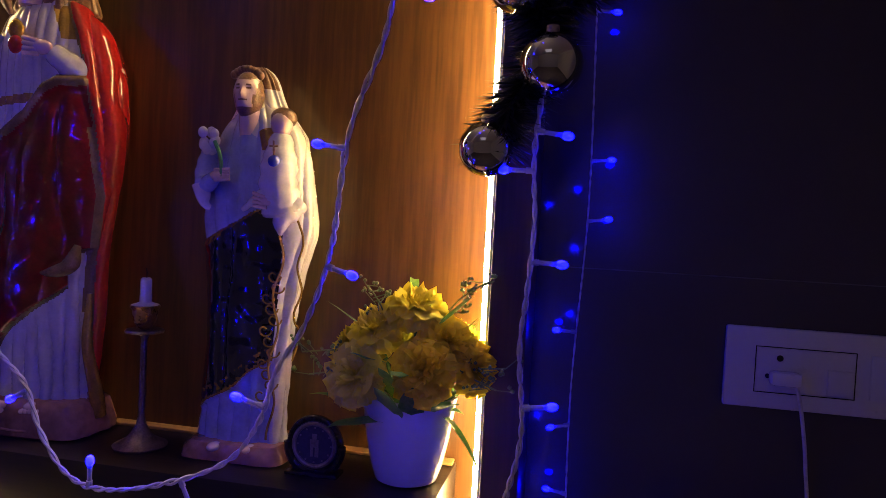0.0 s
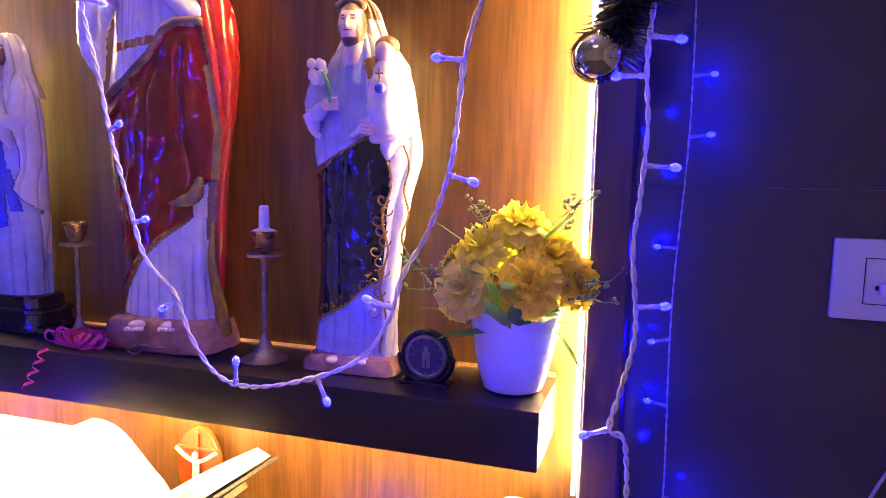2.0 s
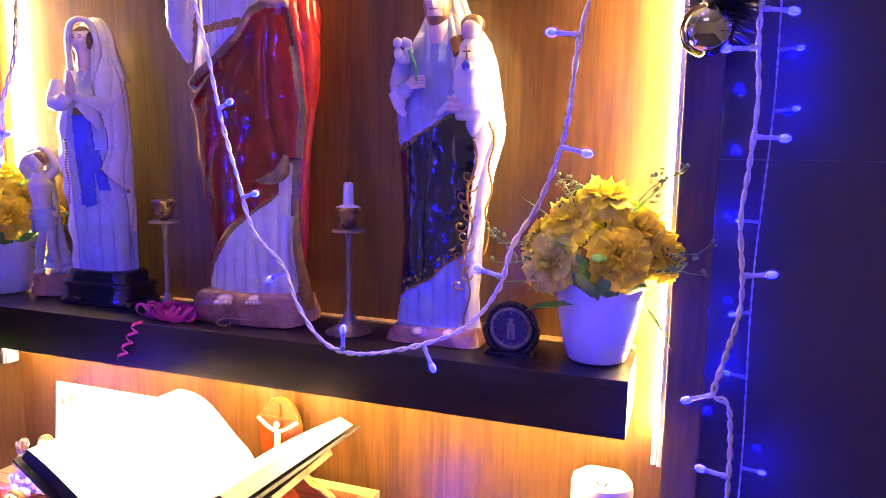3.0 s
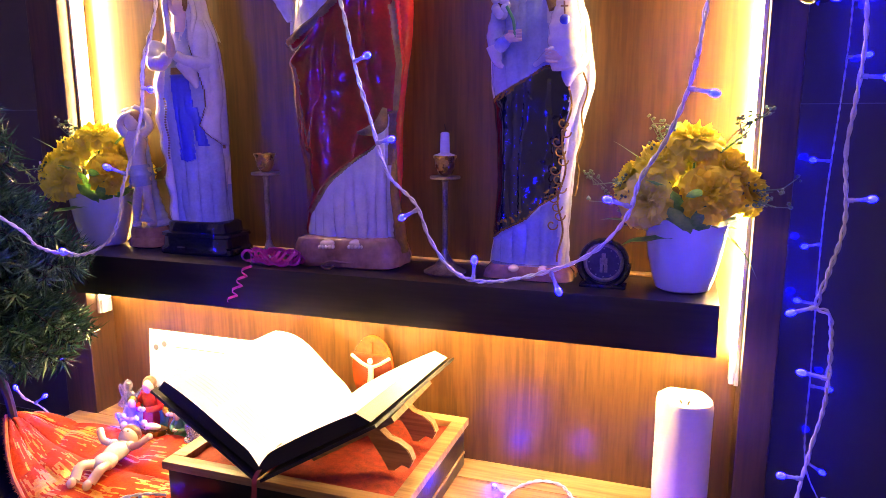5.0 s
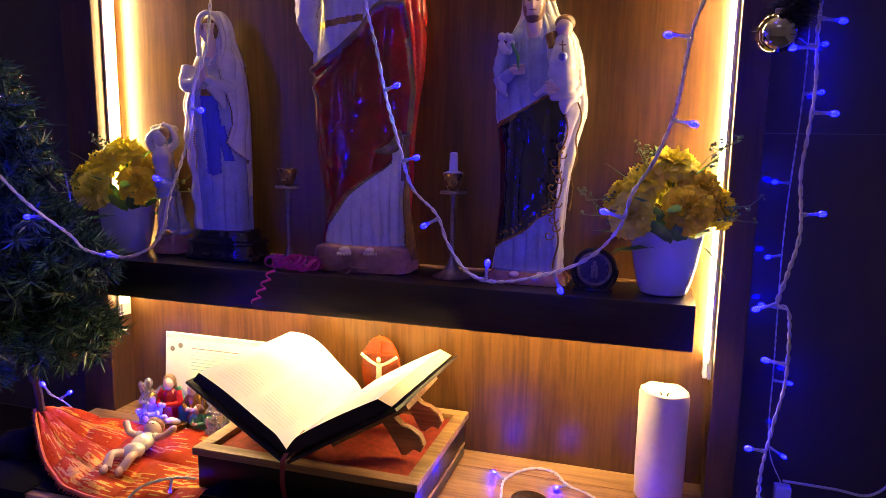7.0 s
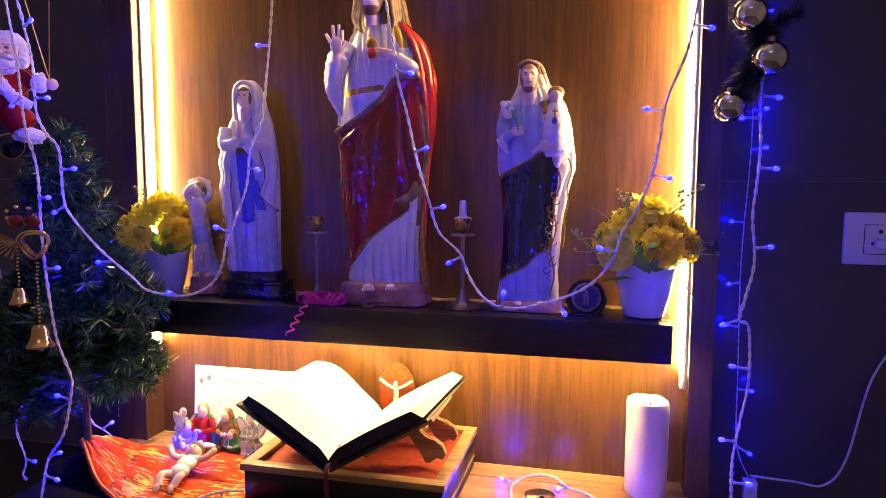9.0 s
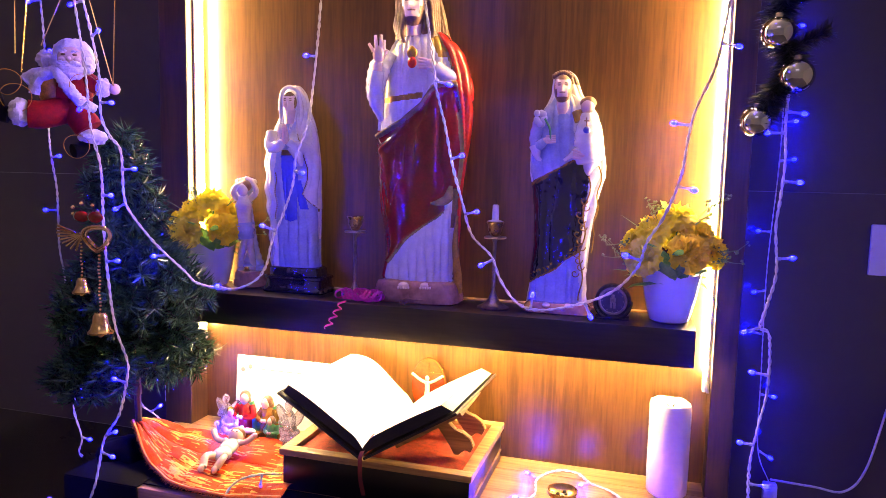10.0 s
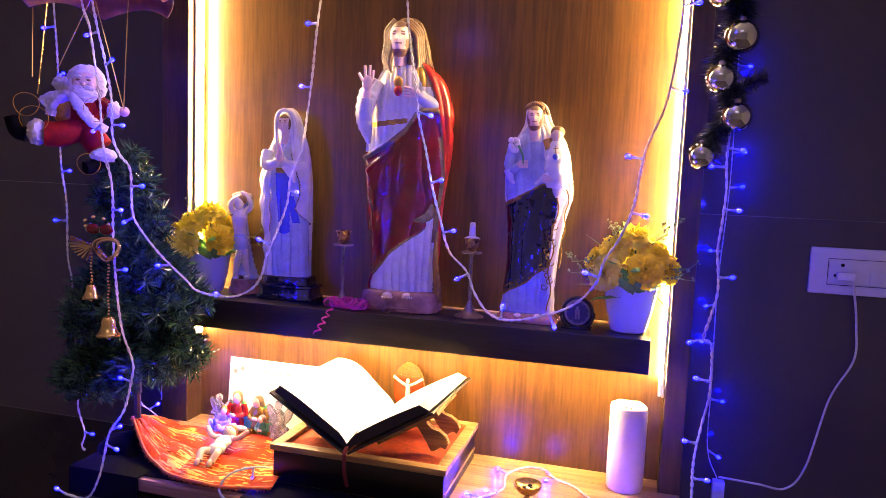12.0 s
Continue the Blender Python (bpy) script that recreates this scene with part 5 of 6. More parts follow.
def crib_group():
    """Kneeling and standing robed figures round a crib with a lamb, on one low plaster ground."""
    R, W, Y, K, H, B, U = range(7)
    bm = bmesh.new()
    lathe(bm, [(0.055, 0), (0.058, 0.004), (0.05, 0.012), (0, 0.014)], 28, (0, 0, 0), B, 1.05, 0.6, 0.14)

    def figure(x, y, h, r, robe, cloak, hair, bow):
        rings = [(r * 1.15, 0.008), (r * 1.2, h * 0.12), (r * 0.95, h * 0.32), (r * 0.72, h * 0.50), (r * 0.80, h * 0.62), (r * 0.66, h * 0.70), (r * 0.25, h * 0.76)]
        lathe(bm, rings, 28, (x, y, 0), robe, 1.0, 0.8, 0.22)
        for s in (-1, 1):
            p = smooth_path([(x + s * r * 0.7, y + 0.002, h * 0.70), (x + s * r * 1.1, y - r * 0.3, h * 0.52), (x + s * r * 0.35, y - r * 1.05, h * 0.50)], 0.003)
            tube(bm, p, [r * 0.36 - r * 0.12 * i / len(p) for i in range(len(p))], 10, robe)
            ball(bm, (x + s * r * 0.15, y - r * 1.15, h * 0.52), r * 0.22, 8, 6, K)
            q = smooth_path([(x + s * r * 0.45, y + r * 0.35, h * 0.76), (x + s * r * 0.95, y + r * 0.3, h * 0.45), (x + s * r * 1.15, y + r * 0.15, 0.012)], 0.004)
            tube(bm, q, [r * 0.30 + r * 0.25 * i / len(q) for i in range(len(q))], 10, cloak)
        ball(bm, (x + bow * 0.003, y - r * 0.38, h * 0.86), (r * 0.46, r * 0.48, r * 0.60), 14, 12, K)
        ball(bm, (x + bow * 0.001, y - r * 0.08, h * 0.895), (r * 0.58, r * 0.54, r * 0.62), 14, 12, hair)
        ball(bm, (x, y + r * 0.22, h * 0.78), (r * 0.52, r * 0.34, r * 0.8), 12, 10, hair)

    figure(-0.022, 0.006, 0.104, 0.021, R, U, H, 1)
    figure(0.034, 0.008, 0.098, 0.020, Y, U, H, -1)
    figure(-0.048, -0.010, 0.070, 0.015, W, W, Y, 1)
    figure(0.056, -0.014, 0.062, 0.014, U, Y, H, -1)
    # crib with a child, and a lamb
    lathe(bm, [(0.016, 0.010), (0.024, 0.022), (0.025, 0.026), (0.018, 0.024)], 22, (0.006, -0.024, 0), Y, 1.0, 0.6, 0.2)
    ball(bm, (0.006, -0.026, 0.030), (0.017, 0.008, 0.006), 12, 8, W)
    ball(bm, (-0.011, -0.027, 0.034), 0.0062, 10, 8, K)
    ball(bm, (-0.030, -0.034, 0.022), (0.015, 0.009, 0.010), 14, 10, W)
    ball(bm, (-0.044, -0.038, 0.030), (0.006, 0.006, 0.007), 10, 8, W)
    for x in (-0.040, -0.034, -0.024, -0.019):
        tube(bm, [(x, -0.036, 0.016), (x, -0.037, 0.004)], 0.002, 6, W)
    ob = finish("crib_figurine", bm, [P_RED, P_WHITE, P_GOLD, P_SKIN, P_HAIR, P_WHITE, P_GREEN], loc=(-0.885, 0.745, Z0 + 0.001))
    tagged(ob, "painted crib figurine group in red, white and yellow robes", "figurine")


crib_group()
for x, y, h, r in ((-0.955, 0.752, 0.098, 0.017), (-0.795, 0.742, 0.105, 0.020), (-0.775, 0.70, 0.066, 0.015)):
    bm = bmesh.new()
    lathe(bm, [(0, 0), (r, 0), (r * 1.1, 0.004), (r * 1.0, h * 0.15), (r * 0.72, h * 0.38), (r * 0.55, h * 0.55), (r * 0.66, h * 0.64), (r * 0.30, h * 0.73)], 20, wob=0.22)
    ball(bm, (0, -0.002, h * 0.84), (r * 0.46, r * 0.48, h * 0.11), 14, 10)
    for s in (-1, 1):
        ball(bm, (s * r * 0.95, 0.006, h * 0.60), (r * 0.55, 0.004, h * 0.24), 14, 10, 0, Matrix.Rotation(s * 0.5, 4, "Y"))
        tube(bm, smooth_path([(s * r * 0.6, 0, h * 0.62), (s * r * 0.8, -r * 0.6, h * 0.50), (0, -r * 1.0, h * 0.52)], 0.004), r * 0.2, 8)
    tagged(finish("crystal_figurine", bm, M_CRYSTAL, loc=(x, y, Z0 + 0.001)), "frosted crystal angel figurine beside the crib group", "figurine", "crystal figurines")

# ---- switch plate, plug, cord and adapter ----
plate = thing("switch_plate", (0.300, WALL_Y - 0.0005, 1.19), "white wall socket plate with a plug in it", "socket")
bm = bmesh.new()
box(bm, 0, 0.222, -0.009, 0, 0, 0.0925, 0.003)
part("cover_plate", bm, M_PLATE, plate)
bm = bmesh.new()
box(bm, 0.034, 0.136, -0.0105, -0.0092, 0.020, 0.070, 0.0008)
part("insert", bm, M_PLATE, plate)
bm = bmesh.new()
for b in ((0.0332, 0.1368, 0.0185, 0.0195), (0.0332, 0.1368, 0.0705, 0.0715), (0.0322, 0.0332, 0.0185, 0.0715), (0.1368, 0.1378, 0.0185, 0.0715)):
    box(bm, b[0], b[1], -0.0096, -0.0088, b[2], b[3])
part("groove", bm, M_DARKPL, plate, "dark groove")
bm = bmesh.new()
box(bm, 0.108, 0.134, -0.0135, -0.0107, 0.022, 0.050, 0.001)
part("rocker", bm, M_PLATE, plate)
bm = bmesh.new()
box(bm, 0.152, 0.20, -0.0115, -0.0092, 0.020, 0.070, 0.001)
part("rocker", bm, M_PLATE, plate)
for x, z, r in ((0.058, 0.059, 0.0036), (0.046, 0.038, 0.0028), (0.070, 0.038, 0.0028)):
    bm = bmesh.new()
    bmesh.ops.create_cone(bm, cap_ends=True, segments=16, radius1=r, radius2=r, depth=0.001, matrix=pose(x, -0.0109, z, 90, 0, 0))
    part("socket_hole", bm, M_DARKPL, plate)
bm = bmesh.new()
box(bm, 0.046, 0.078, -0.030, -0.0112, 0.030, 0.046, 0.005)
part("plug", bm, M_WHITEPL, plate)


def cord(name, pts, r, material, label, category):
    bm = bmesh.new()
    tube(bm, smooth_path(pts, 0.006), r, 8)
    return tagged(finish(name, bm, material), label, category)


cord("power_cord", [(0.372, 0.868, 1.225), (0.380, 0.872, 1.195), (0.392, 0.884, 1.13), (0.394, 0.886, 1.06), (0.357, 0.886, 0.975), (0.325, 0.884, 0.83), (0.291, 0.882, 0.78), (0.236, 0.872, 0.785), (0.158, 0.85, 0.797)], 0.0021, M_CABLE,
     "thin white power cord hanging down the tiled wall", "cord")
adapter = thing("adapter_box", (0.157, 0.845, 0.74), "small translucent white lighting controller box", "adapter")
bm = bmesh.new()
box(bm, -0.012, 0.012, -0.010, 0.010, 0, 0.052, 0.003)
part("case", bm, M_WHITEPL, adapter)
bm = bmesh.new()
box(bm, -0.006, 0.006, -0.012, -0.0101, 0.030, 0.042, 0.001)
part("button", bm, M_PLATE, adapter)


# ---- string lights ----
def string_lights(label, pts, tips, y_of, seed, twist=0.0018, wire=0.0013):
    """A twisted pair of clear wires along the points (x, y, z), with bulbs whose tips are given as (x, z)."""
    rnd = random.Random(seed)
    path = smooth_path(pts, 0.003)
    t = thing("string_lights", path[0], label, "string lights", "blue string lights")
    o = Vector(path[0])
    bm = bmesh.new()
    for ph in (0, math.pi):
        line, ang = [], ph
        for i, p in enumerate(path):
            d = (path[min(i + 1, len(path) - 1)] - path[max(i - 1, 0)]).normalized()
            s = d.cross(Vector((0, 1, 0.13))).normalized()
            q = s.cross(d)
            w = twist * (0.65 + 0.5 * noise.noise((p.x * 30, p.z * 30, seed)))
            line.append(p - o + w * (math.cos(ang) * s + math.sin(ang) * q))
            ang += 0.62 + 0.35 * noise.noise((p.x * 18, p.z * 18, seed + 3))
        tube(bm, line, wire, 6)
    part("cable", bm, M_CABLE, t, "twisted clear cable")
    for x, z in tips:
        near = min(path, key=lambda p: (p.x - x) ** 2 + (p.z - z) ** 2)
        d = Vector((x - near.x, 0, z - near.z))
        if d.length < 0.008:
            d = Vector((rnd.choice((-1, 1)) * 0.7, 0, rnd.uniform(-0.6, 0.4)))
        d.y = rnd.uniform(-0.5, 0.35) * d.length
        d = d.normalized()
        b = Vector(near) - o
        ln = 0.021
        bm = bmesh.new()
        tube(bm, [b, b + d * 0.006, b + d * 0.0065, b + d * ln], [0.0026, 0.0026, 0.0019, 0.0021], 8)
        holder = part("bulb", bm, M_CLEAR, t, "clear bulb with blue tip")
        bm = bmesh.new()
        ball(bm, b + d * (ln + 0.0025), (0.0034, 0.0034, 0.0050), 10, 8, 0, d.to_track_quat("Z", "Y").to_matrix().to_4x4())
        part("led_tip", bm, M_BLUE, holder, "glowing blue tip")


string_lights("white twisted blue string lights swagged before two statues",
              [(0.004, 0.49, 2.695), (0.0, 0.49, 1.9), (-0.002, 0.497, 1.76)] + [(x, 0.545 - (0.018 + 0.034 * max(0.0, z - 1.3) / 0.45 if x > -0.12 and z > 1.2 else 0.0), z) for x, z in ((0.006, 1.683), (0.003, 1.604), (-0.009, 1.515), (-0.035, 1.442), (-0.047, 1.358), (-0.066, 1.301), (-0.088, 1.262), (-0.100, 1.223), (-0.135, 1.182), (-0.187, 1.158),
               (-0.245, 1.145), (-0.281, 1.154), (-0.308, 1.187), (-0.325, 1.226), (-0.358, 1.259), (-0.376, 1.313), (-0.394, 1.373), (-0.407, 1.432), (-0.423, 1.491), (-0.432, 1.550), (-0.446, 1.638), (-0.452, 1.696))] + [(-0.46, 0.545, 1.80), (-0.465, 0.545, 1.95), (-0.47, 0.545, 2.695)],
              ((0.021, 1.663), (0.005, 1.539), (-0.057, 1.433), (-0.039, 1.342), (-0.125, 1.243), (-0.257, 1.166), (-0.165, 1.138), (-0.333, 1.215), (-0.347, 1.297), (-0.372, 1.385), (-0.425, 1.501), (-0.460, 1.740)), None, 1)
string_lights("white twisted blue string lights swagged from statue to tree",
              [(-0.58, 0.53, 2.695), (-0.59, 0.53, 1.87)] + [(x, 0.52, z) for x, z in ((-0.606, 1.694), (-0.613, 1.635), (-0.619, 1.566), (-0.627, 1.496), (-0.636, 1.435), (-0.658, 1.382), (-0.665, 1.33), (-0.685, 1.277), (-0.705, 1.233), (-0.717, 1.189), (-0.743, 1.16), (-0.791, 1.144),
               (-0.854, 1.151), (-0.882, 1.172))] + [(-0.893, 0.46, 1.225), (-0.917, 0.43, 1.279), (-0.930, 0.43, 1.310), (-0.934, 0.43, 1.380), (-0.955, 0.43, 1.405), (-0.972, 0.43, 1.44), (-0.974, 0.43, 1.508), (-0.990, 0.43, 1.585), (-1.005, 0.43, 1.64), (-1.02, 0.43, 1.72), (-1.07, 0.48, 1.85), (-1.075, 0.48, 2.695)],
              ((-0.627, 1.655), (-0.633, 1.543), (-0.64, 1.352), (-0.720, 1.262), (-0.791, 1.147), (-0.925, 1.20), (-0.945, 1.285), (-0.906, 1.352), (-0.948, 1.46), (-0.972, 1.573), (-1.02, 1.622)), None, 2)
string_lights("blue string lights hanging down in front of the tree",
              [(-1.03, 0.40, 2.695), (-1.02, 0.40, 1.8), (-1.0, 0.41, 1.62)] + [(x, 0.405, z) for x, z in ((-0.978, 1.510), (-0.970, 1.419), (-0.952, 1.349), (-0.950, 1.255), (-0.944, 1.172), (-0.932, 1.090), (-0.910, 1.034), (-0.910, 1.007), (-0.928, 0.94), (-0.960, 0.893), (-0.973, 0.846), (-0.986, 0.80), (-1.012, 0.757), (-1.06, 0.755))],
              ((-0.930, 1.308), (-0.924, 0.997), (-0.956, 0.898), (-0.948, 0.862), (-1.06, 0.752), (-0.968, 1.46), (-0.93, 1.20)), None, 3)
string_lights("blue string lights hanging beside the tree",
              [(-1.23, 0.55, 2.695), (-1.225, 0.55, 1.85)] + [(x, 0.55, z) for x, z in ((-1.22, 1.72), (-1.212, 1.607), (-1.209, 1.492), (-1.206, 1.387), (-1.193, 1.305), (-1.192, 1.197), (-1.181, 1.138), (-1.179, 1.065), (-1.166, 0.919), (-1.17, 0.869), (-1.153, 0.815), (-1.161, 0.785), (-1.153, 0.775))],
              ((-1.228, 1.666), (-1.195, 1.571), (-1.186, 1.373), (-1.21, 1.269), (-1.155, 0.916), (-1.143, 0.815), (-1.17, 1.10)), None, 4, 0.0016, 0.0012)
string_lights("blue string lights hanging below a silver bauble garland",
              [(0.085, 0.61, 2.695), (0.09, 0.61, 1.80), (0.094, 0.60, 1.6), (0.096, 0.585, 1.50)] + [(x, 0.572, z) for x, z in ((0.093, 1.436), (0.096, 1.383), (0.093, 1.328), (0.090, 1.287), (0.095, 1.222), (0.086, 1.173), (0.079, 1.139), (0.092, 1.127), (0.095, 1.050), (0.086, 0.991), (0.078, 0.930), (0.079, 0.868), (0.081, 0.766), (0.082, 0.607))],
              ((0.110, 1.452), (0.074, 1.424), (0.112, 1.354), (0.105, 1.243), (0.062, 1.132), (0.074, 1.069), (0.070, 0.962), (0.093, 0.898), (0.058, 0.832)), None, 5)
string_lights("blue string lights hanging close to the tiled wall",
              [(0.125, 0.79, 2.695), (0.125, 0.80, 1.9), (0.133, 0.855, 1.610), (0.136, 0.862, 1.402), (0.128, 0.862, 1.194), (0.131, 0.862, 0.986), (0.13, 0.835, 0.86), (0.155, 0.84, 0.793)],
              ((0.149, 1.631), (0.152, 1.464), (0.144, 1.394), (0.119, 1.264), (0.115, 1.152), (0.119, 1.072), (0.154, 0.955), (0.126, 0.854)), None, 6, 0.0009, 0.0007)
string_lights("blue string lights trailing down the wall behind the tree",
              [(-1.21, 0.84, 1.24), (-1.19, 0.84, 1.1), (-1.185, 0.84, 0.95), (-1.175, 0.83, 0.80)], ((-1.20, 1.02), (-1.165, 0.93), (-1.2, 0.85), (-1.19, 1.2)), None, 10, 0.0016, 0.0012)
string_lights("white cable of string lights coiled on the console top",
              [(x, y, Z0 + 0.004) for x, y in ((-0.335, 0.56), (-0.318, 0.60), (-0.29, 0.635), (-0.262, 0.681), (-0.267, 0.75), (-0.237, 0.800), (-0.198, 0.803), (-0.168, 0.765), (-0.129, 0.742), (-0.084, 0.688), (-0.033, 0.669), (0.02, 0.64))],
              (), None, 7)
string_lights("white cable of string lights lying before the orange cloth",
              [(-0.70, 0.545, Z0 + 0.034), (-0.735, 0.535, Z0 + 0.034), (-0.765, 0.505, Z0 + 0.03), (-0.775, 0.480, Z0 + 0.012), (-0.76, 0.468, Z0 - 0.002), (-0.72, 0.468, Z0 - 0.012), (-0.64, 0.468, Z0 - 0.03), (-0.56, 0.468, Z0 - 0.05), (-0.45, 0.468, Z0 - 0.07)],
              ((-0.735, 0.79), (-0.62, 0.745), (-0.51, 0.705)), None, 8)
string_lights("white cable of string lights laid behind the orange cloth",
              [(-1.098, 0.662, Z0 + 0.075), (-1.085, 0.680, Z0 + 0.055), (-1.06, 0.69, Z0 + 0.03), (-1.02, 0.70, Z0 + 0.012), (-0.98, 0.735, Z0 + 0.008), (-0.93, 0.725, Z0 + 0.012), (-0.88, 0.712, Z0 + 0.03)], ((-0.965, 0.80), (-0.9, 0.805), (-1.102, 0.865), (-1.075, 0.845)), None, 9, 0.0014, 0.001)


def loose_bulb(x, y, z, dx, dy):
    """One more bulb of the coil lying on the console."""
    t = thing("string_light_bulb", (x, y, z), "single clear bulb with glowing blue tip on the console", "bulb", "bulbs on the console")
    d = Vector((dx, dy, 0.1)).normalized()
    bm = bmesh.new()
    tube(bm, [Vector(), d * 0.006, d * 0.0065, d * 0.021], [0.0026, 0.0026, 0.0019, 0.0021], 8)
    part("holder", bm, M_CLEAR, t)
    bm = bmesh.new()
    ball(bm, d * 0.0235, (0.0034, 0.0034, 0.0050), 10, 8, 0, d.to_track_quat("Z", "Y").to_matrix().to_4x4())
    part("led_tip", bm, M_BLUE, t, "glowing blue tip")


for q in ((-0.268, 0.75, -1, 0.6), (-0.27, 0.66, -1, -0.3), (-0.17, 0.762, -0.6, -0.8), (-0.084, 0.688, 0.9, -0.2), (-0.30, 0.63, -1, -0.2)):
    loose_bulb(q[0], q[1], Z0 + 0.005, q[2], q[3])

# ---- bauble garland ----
garland = thing("tinsel_garland", (0.088, 0.588, 1.889), "dark tinsel garland with silver baubles", "garland")
gpath = smooth_path([(-0.015, 0.0, 0.06), (0.0, 0, -0.12), (0.01, 0, -0.22), (-0.012, 0, -0.30), (0.008, 0, -0.36), (-0.015, 0, -0.41), (-0.028, 0, -0.44)], 0.004)
bm = bmesh.new()
tube(bm, gpath, 0.0012, 5)
part("wire", bm, M_TINSEL, garland)
rnd = random.Random(21)


def needles(bm, p, d, count, ln, w, spread):
    for _ in range(count):
        v = Vector((rnd.gauss(0, 1), rnd.gauss(0, 1), rnd.gauss(0, 1)))
        v = (v - d * v.dot(d)).normalized()
        e = (v * spread + d * rnd.uniform(0.1, 1.0)).normalized() * ln * rnd.uniform(0.6, 1.15)
        s = e.cross(Vector((rnd.gauss(0, 1), rnd.gauss(0, 1), rnd.gauss(0, 1)))).normalized() * w
        b = p + d * rnd.uniform(-0.003, 0.003)
        m = b + e * 0.55 + Vector((0, 0, -0.04 * ln))
        vs = [bm.verts.new(q) for q in (b - s, b + s, m + s, m - s, b + e)]
        bm.faces.new(vs[:4])
        bm.faces.new((vs[3], vs[2], vs[4]))


bm = bmesh.new()
for i, p in enumerate(gpath):
    needles(bm, p, Vector((0, 0, -1)), 56, 0.034, 0.0009, 1.2)
for i in range(26):
    needles(bm, Vector((0.008, 0, -0.345)).lerp(Vector((0.055, 0.01, -0.318)), i / 25), Vector((1, 0, 0.4)).normalized(), 14, 0.02, 0.0007, 1.2)
tagged(part("tinsel", bm, M_TINSEL, garland, "dark shiny tinsel strands"), kind="stuff")
for x, z, r, y in ((-0.020, -0.193, 0.021, -0.02), (0.012, -0.262, 0.026, -0.025), (-0.014, -0.326, 0.0225, -0.022), (0.014, -0.386, 0.0235, -0.022), (-0.033, -0.449, 0.0215, -0.01), (0.02, -0.13, 0.03, -0.02)):
    bm = bmesh.new()
    ball(bm, (x, y, z), r, 32, 20)
    b = part("bauble", bm, M_SILVER, garland, "mirror silver bauble")
    bm = bmesh.new()
    lathe(bm, [(0.005, 0), (0.005, 0.005), (0.004, 0.006), (0, 0.006)], 12, (x, y, z + r - 0.001))
    part("cap", bm, M_IRON, b)

# ---- small tree ----
TX, TY = -1.015, 0.545
tree = thing("christmas_tree", (TX, TY, Z0 + 0.03), "small dark green artificial tree hung with gold ornaments", "tree")
bm = bmesh.new()
tube(bm, smooth_path([(-0.068, 0.085, -0.03), (-0.060, 0.075, 0.05), (-0.040, 0.05, 0.11)], 0.02), 0.0068, 8)
tube(bm, smooth_path([(-0.040, 0.05, 0.10), (-0.02, 0.02, 0.20), (0, 0, 0.35), (-0.030, 0, 0.60)], 0.02), 0.009, 8)
part("trunk", bm, M_TRUNK, tree)
bm, wire = bmesh.new(), bmesh.new()
tiers = ((0.172, 0.085), (0.185, 0.122), (0.200, 0.140), (0.218, 0.143), (0.238, 0.135), (0.258, 0.112), (0.280, 0.134), (0.302, 0.138), (0.325, 0.132), (0.350, 0.118), (0.375, 0.100), (0.40, 0.082), (0.43, 0.070),
         (0.46, 0.063), (0.49, 0.062), (0.52, 0.057), (0.55, 0.046), (0.58, 0.030))
for L, (z, R) in enumerate(tiers):
    cnt = max(6, round(15 * R / 0.14) + 2)
    sag = 0.03 if L < 6 else 0.012 if L < 12 else -0.02
    for i in range(cnt):
        a = 2 * math.pi * (i + 0.5 * (L % 2) + rnd.uniform(-0.25, 0.25)) / cnt
        r = R * rnd.uniform(0.82, 1.06)
        tilt = 0.026 * math.cos(a) * R / 0.14
        ax = -0.03 * max(0.0, 0.25 - z) / 0.12 - 0.03 * max(0.0, z - 0.36) / 0.2
        b = Vector((ax, 0.0, z + 0.025))
        m = Vector((ax + r * 0.55 * math.cos(a), r * 0.55 * math.sin(a), z + tilt * 0.5 + 0.012))
        e = Vector((ax * (z > 0.36) + r * math.cos(a), r * math.sin(a), z + tilt - sag + rnd.uniform(-0.012, 0.016)))
        pts = smooth_path([b, m, e], 0.007)
        tube(wire, pts, 0.0011, 4)
        for k in range(2, len(pts)):
            d = (pts[k] - pts[k - 1]).normalized()
            needles(bm, pts[k], d, 17, 0.033, 0.0012, 1.1)
for k in range(20):
    needles(bm, Vector((-0.032, 0, 0.56 + k * 0.0022)), Vector((0, 0, 1)), 9, 0.026, 0.0010, 0.9)
tagged(part("needles", bm, M_NEEDLE, tree, "dark green plastic needles"), kind="stuff")
tagged(part("branch_wire", wire, M_TRUNK, tree), kind="stuff")


def bell(x, y, z, r, chain):
    t = thing("gold_bell", (x, y, z), "small shiny gold bell hanging from the tree", "ornament", "bells on the tree")
    bm = bmesh.new()
    lathe(bm, [(r, 0), (r * 1.03, 0.003), (r * 0.80, 0.008), (r * 0.62, r * 0.9), (r * 0.56, r * 1.35), (r * 0.42, r * 1.6), (0.002, r * 1.68)], 28)
    part("bell", bm, M_GOLD, t)
    bm = bmesh.new()
    ball(bm, (0, 0, -0.003), r * 0.26, 10, 8)
    part("clapper", bm, M_GOLD, t)
    bm = bmesh.new()
    for j in range(int(chain / 0.006)):
        ball(bm, (0.001 * math.sin(j), 0, r * 1.72 + 0.0025 + j * 0.006), 0.0024, 7, 5)
    tagged(part("bead_chain", bm, M_GOLD, t, "string of gold beads"), kind="stuff")


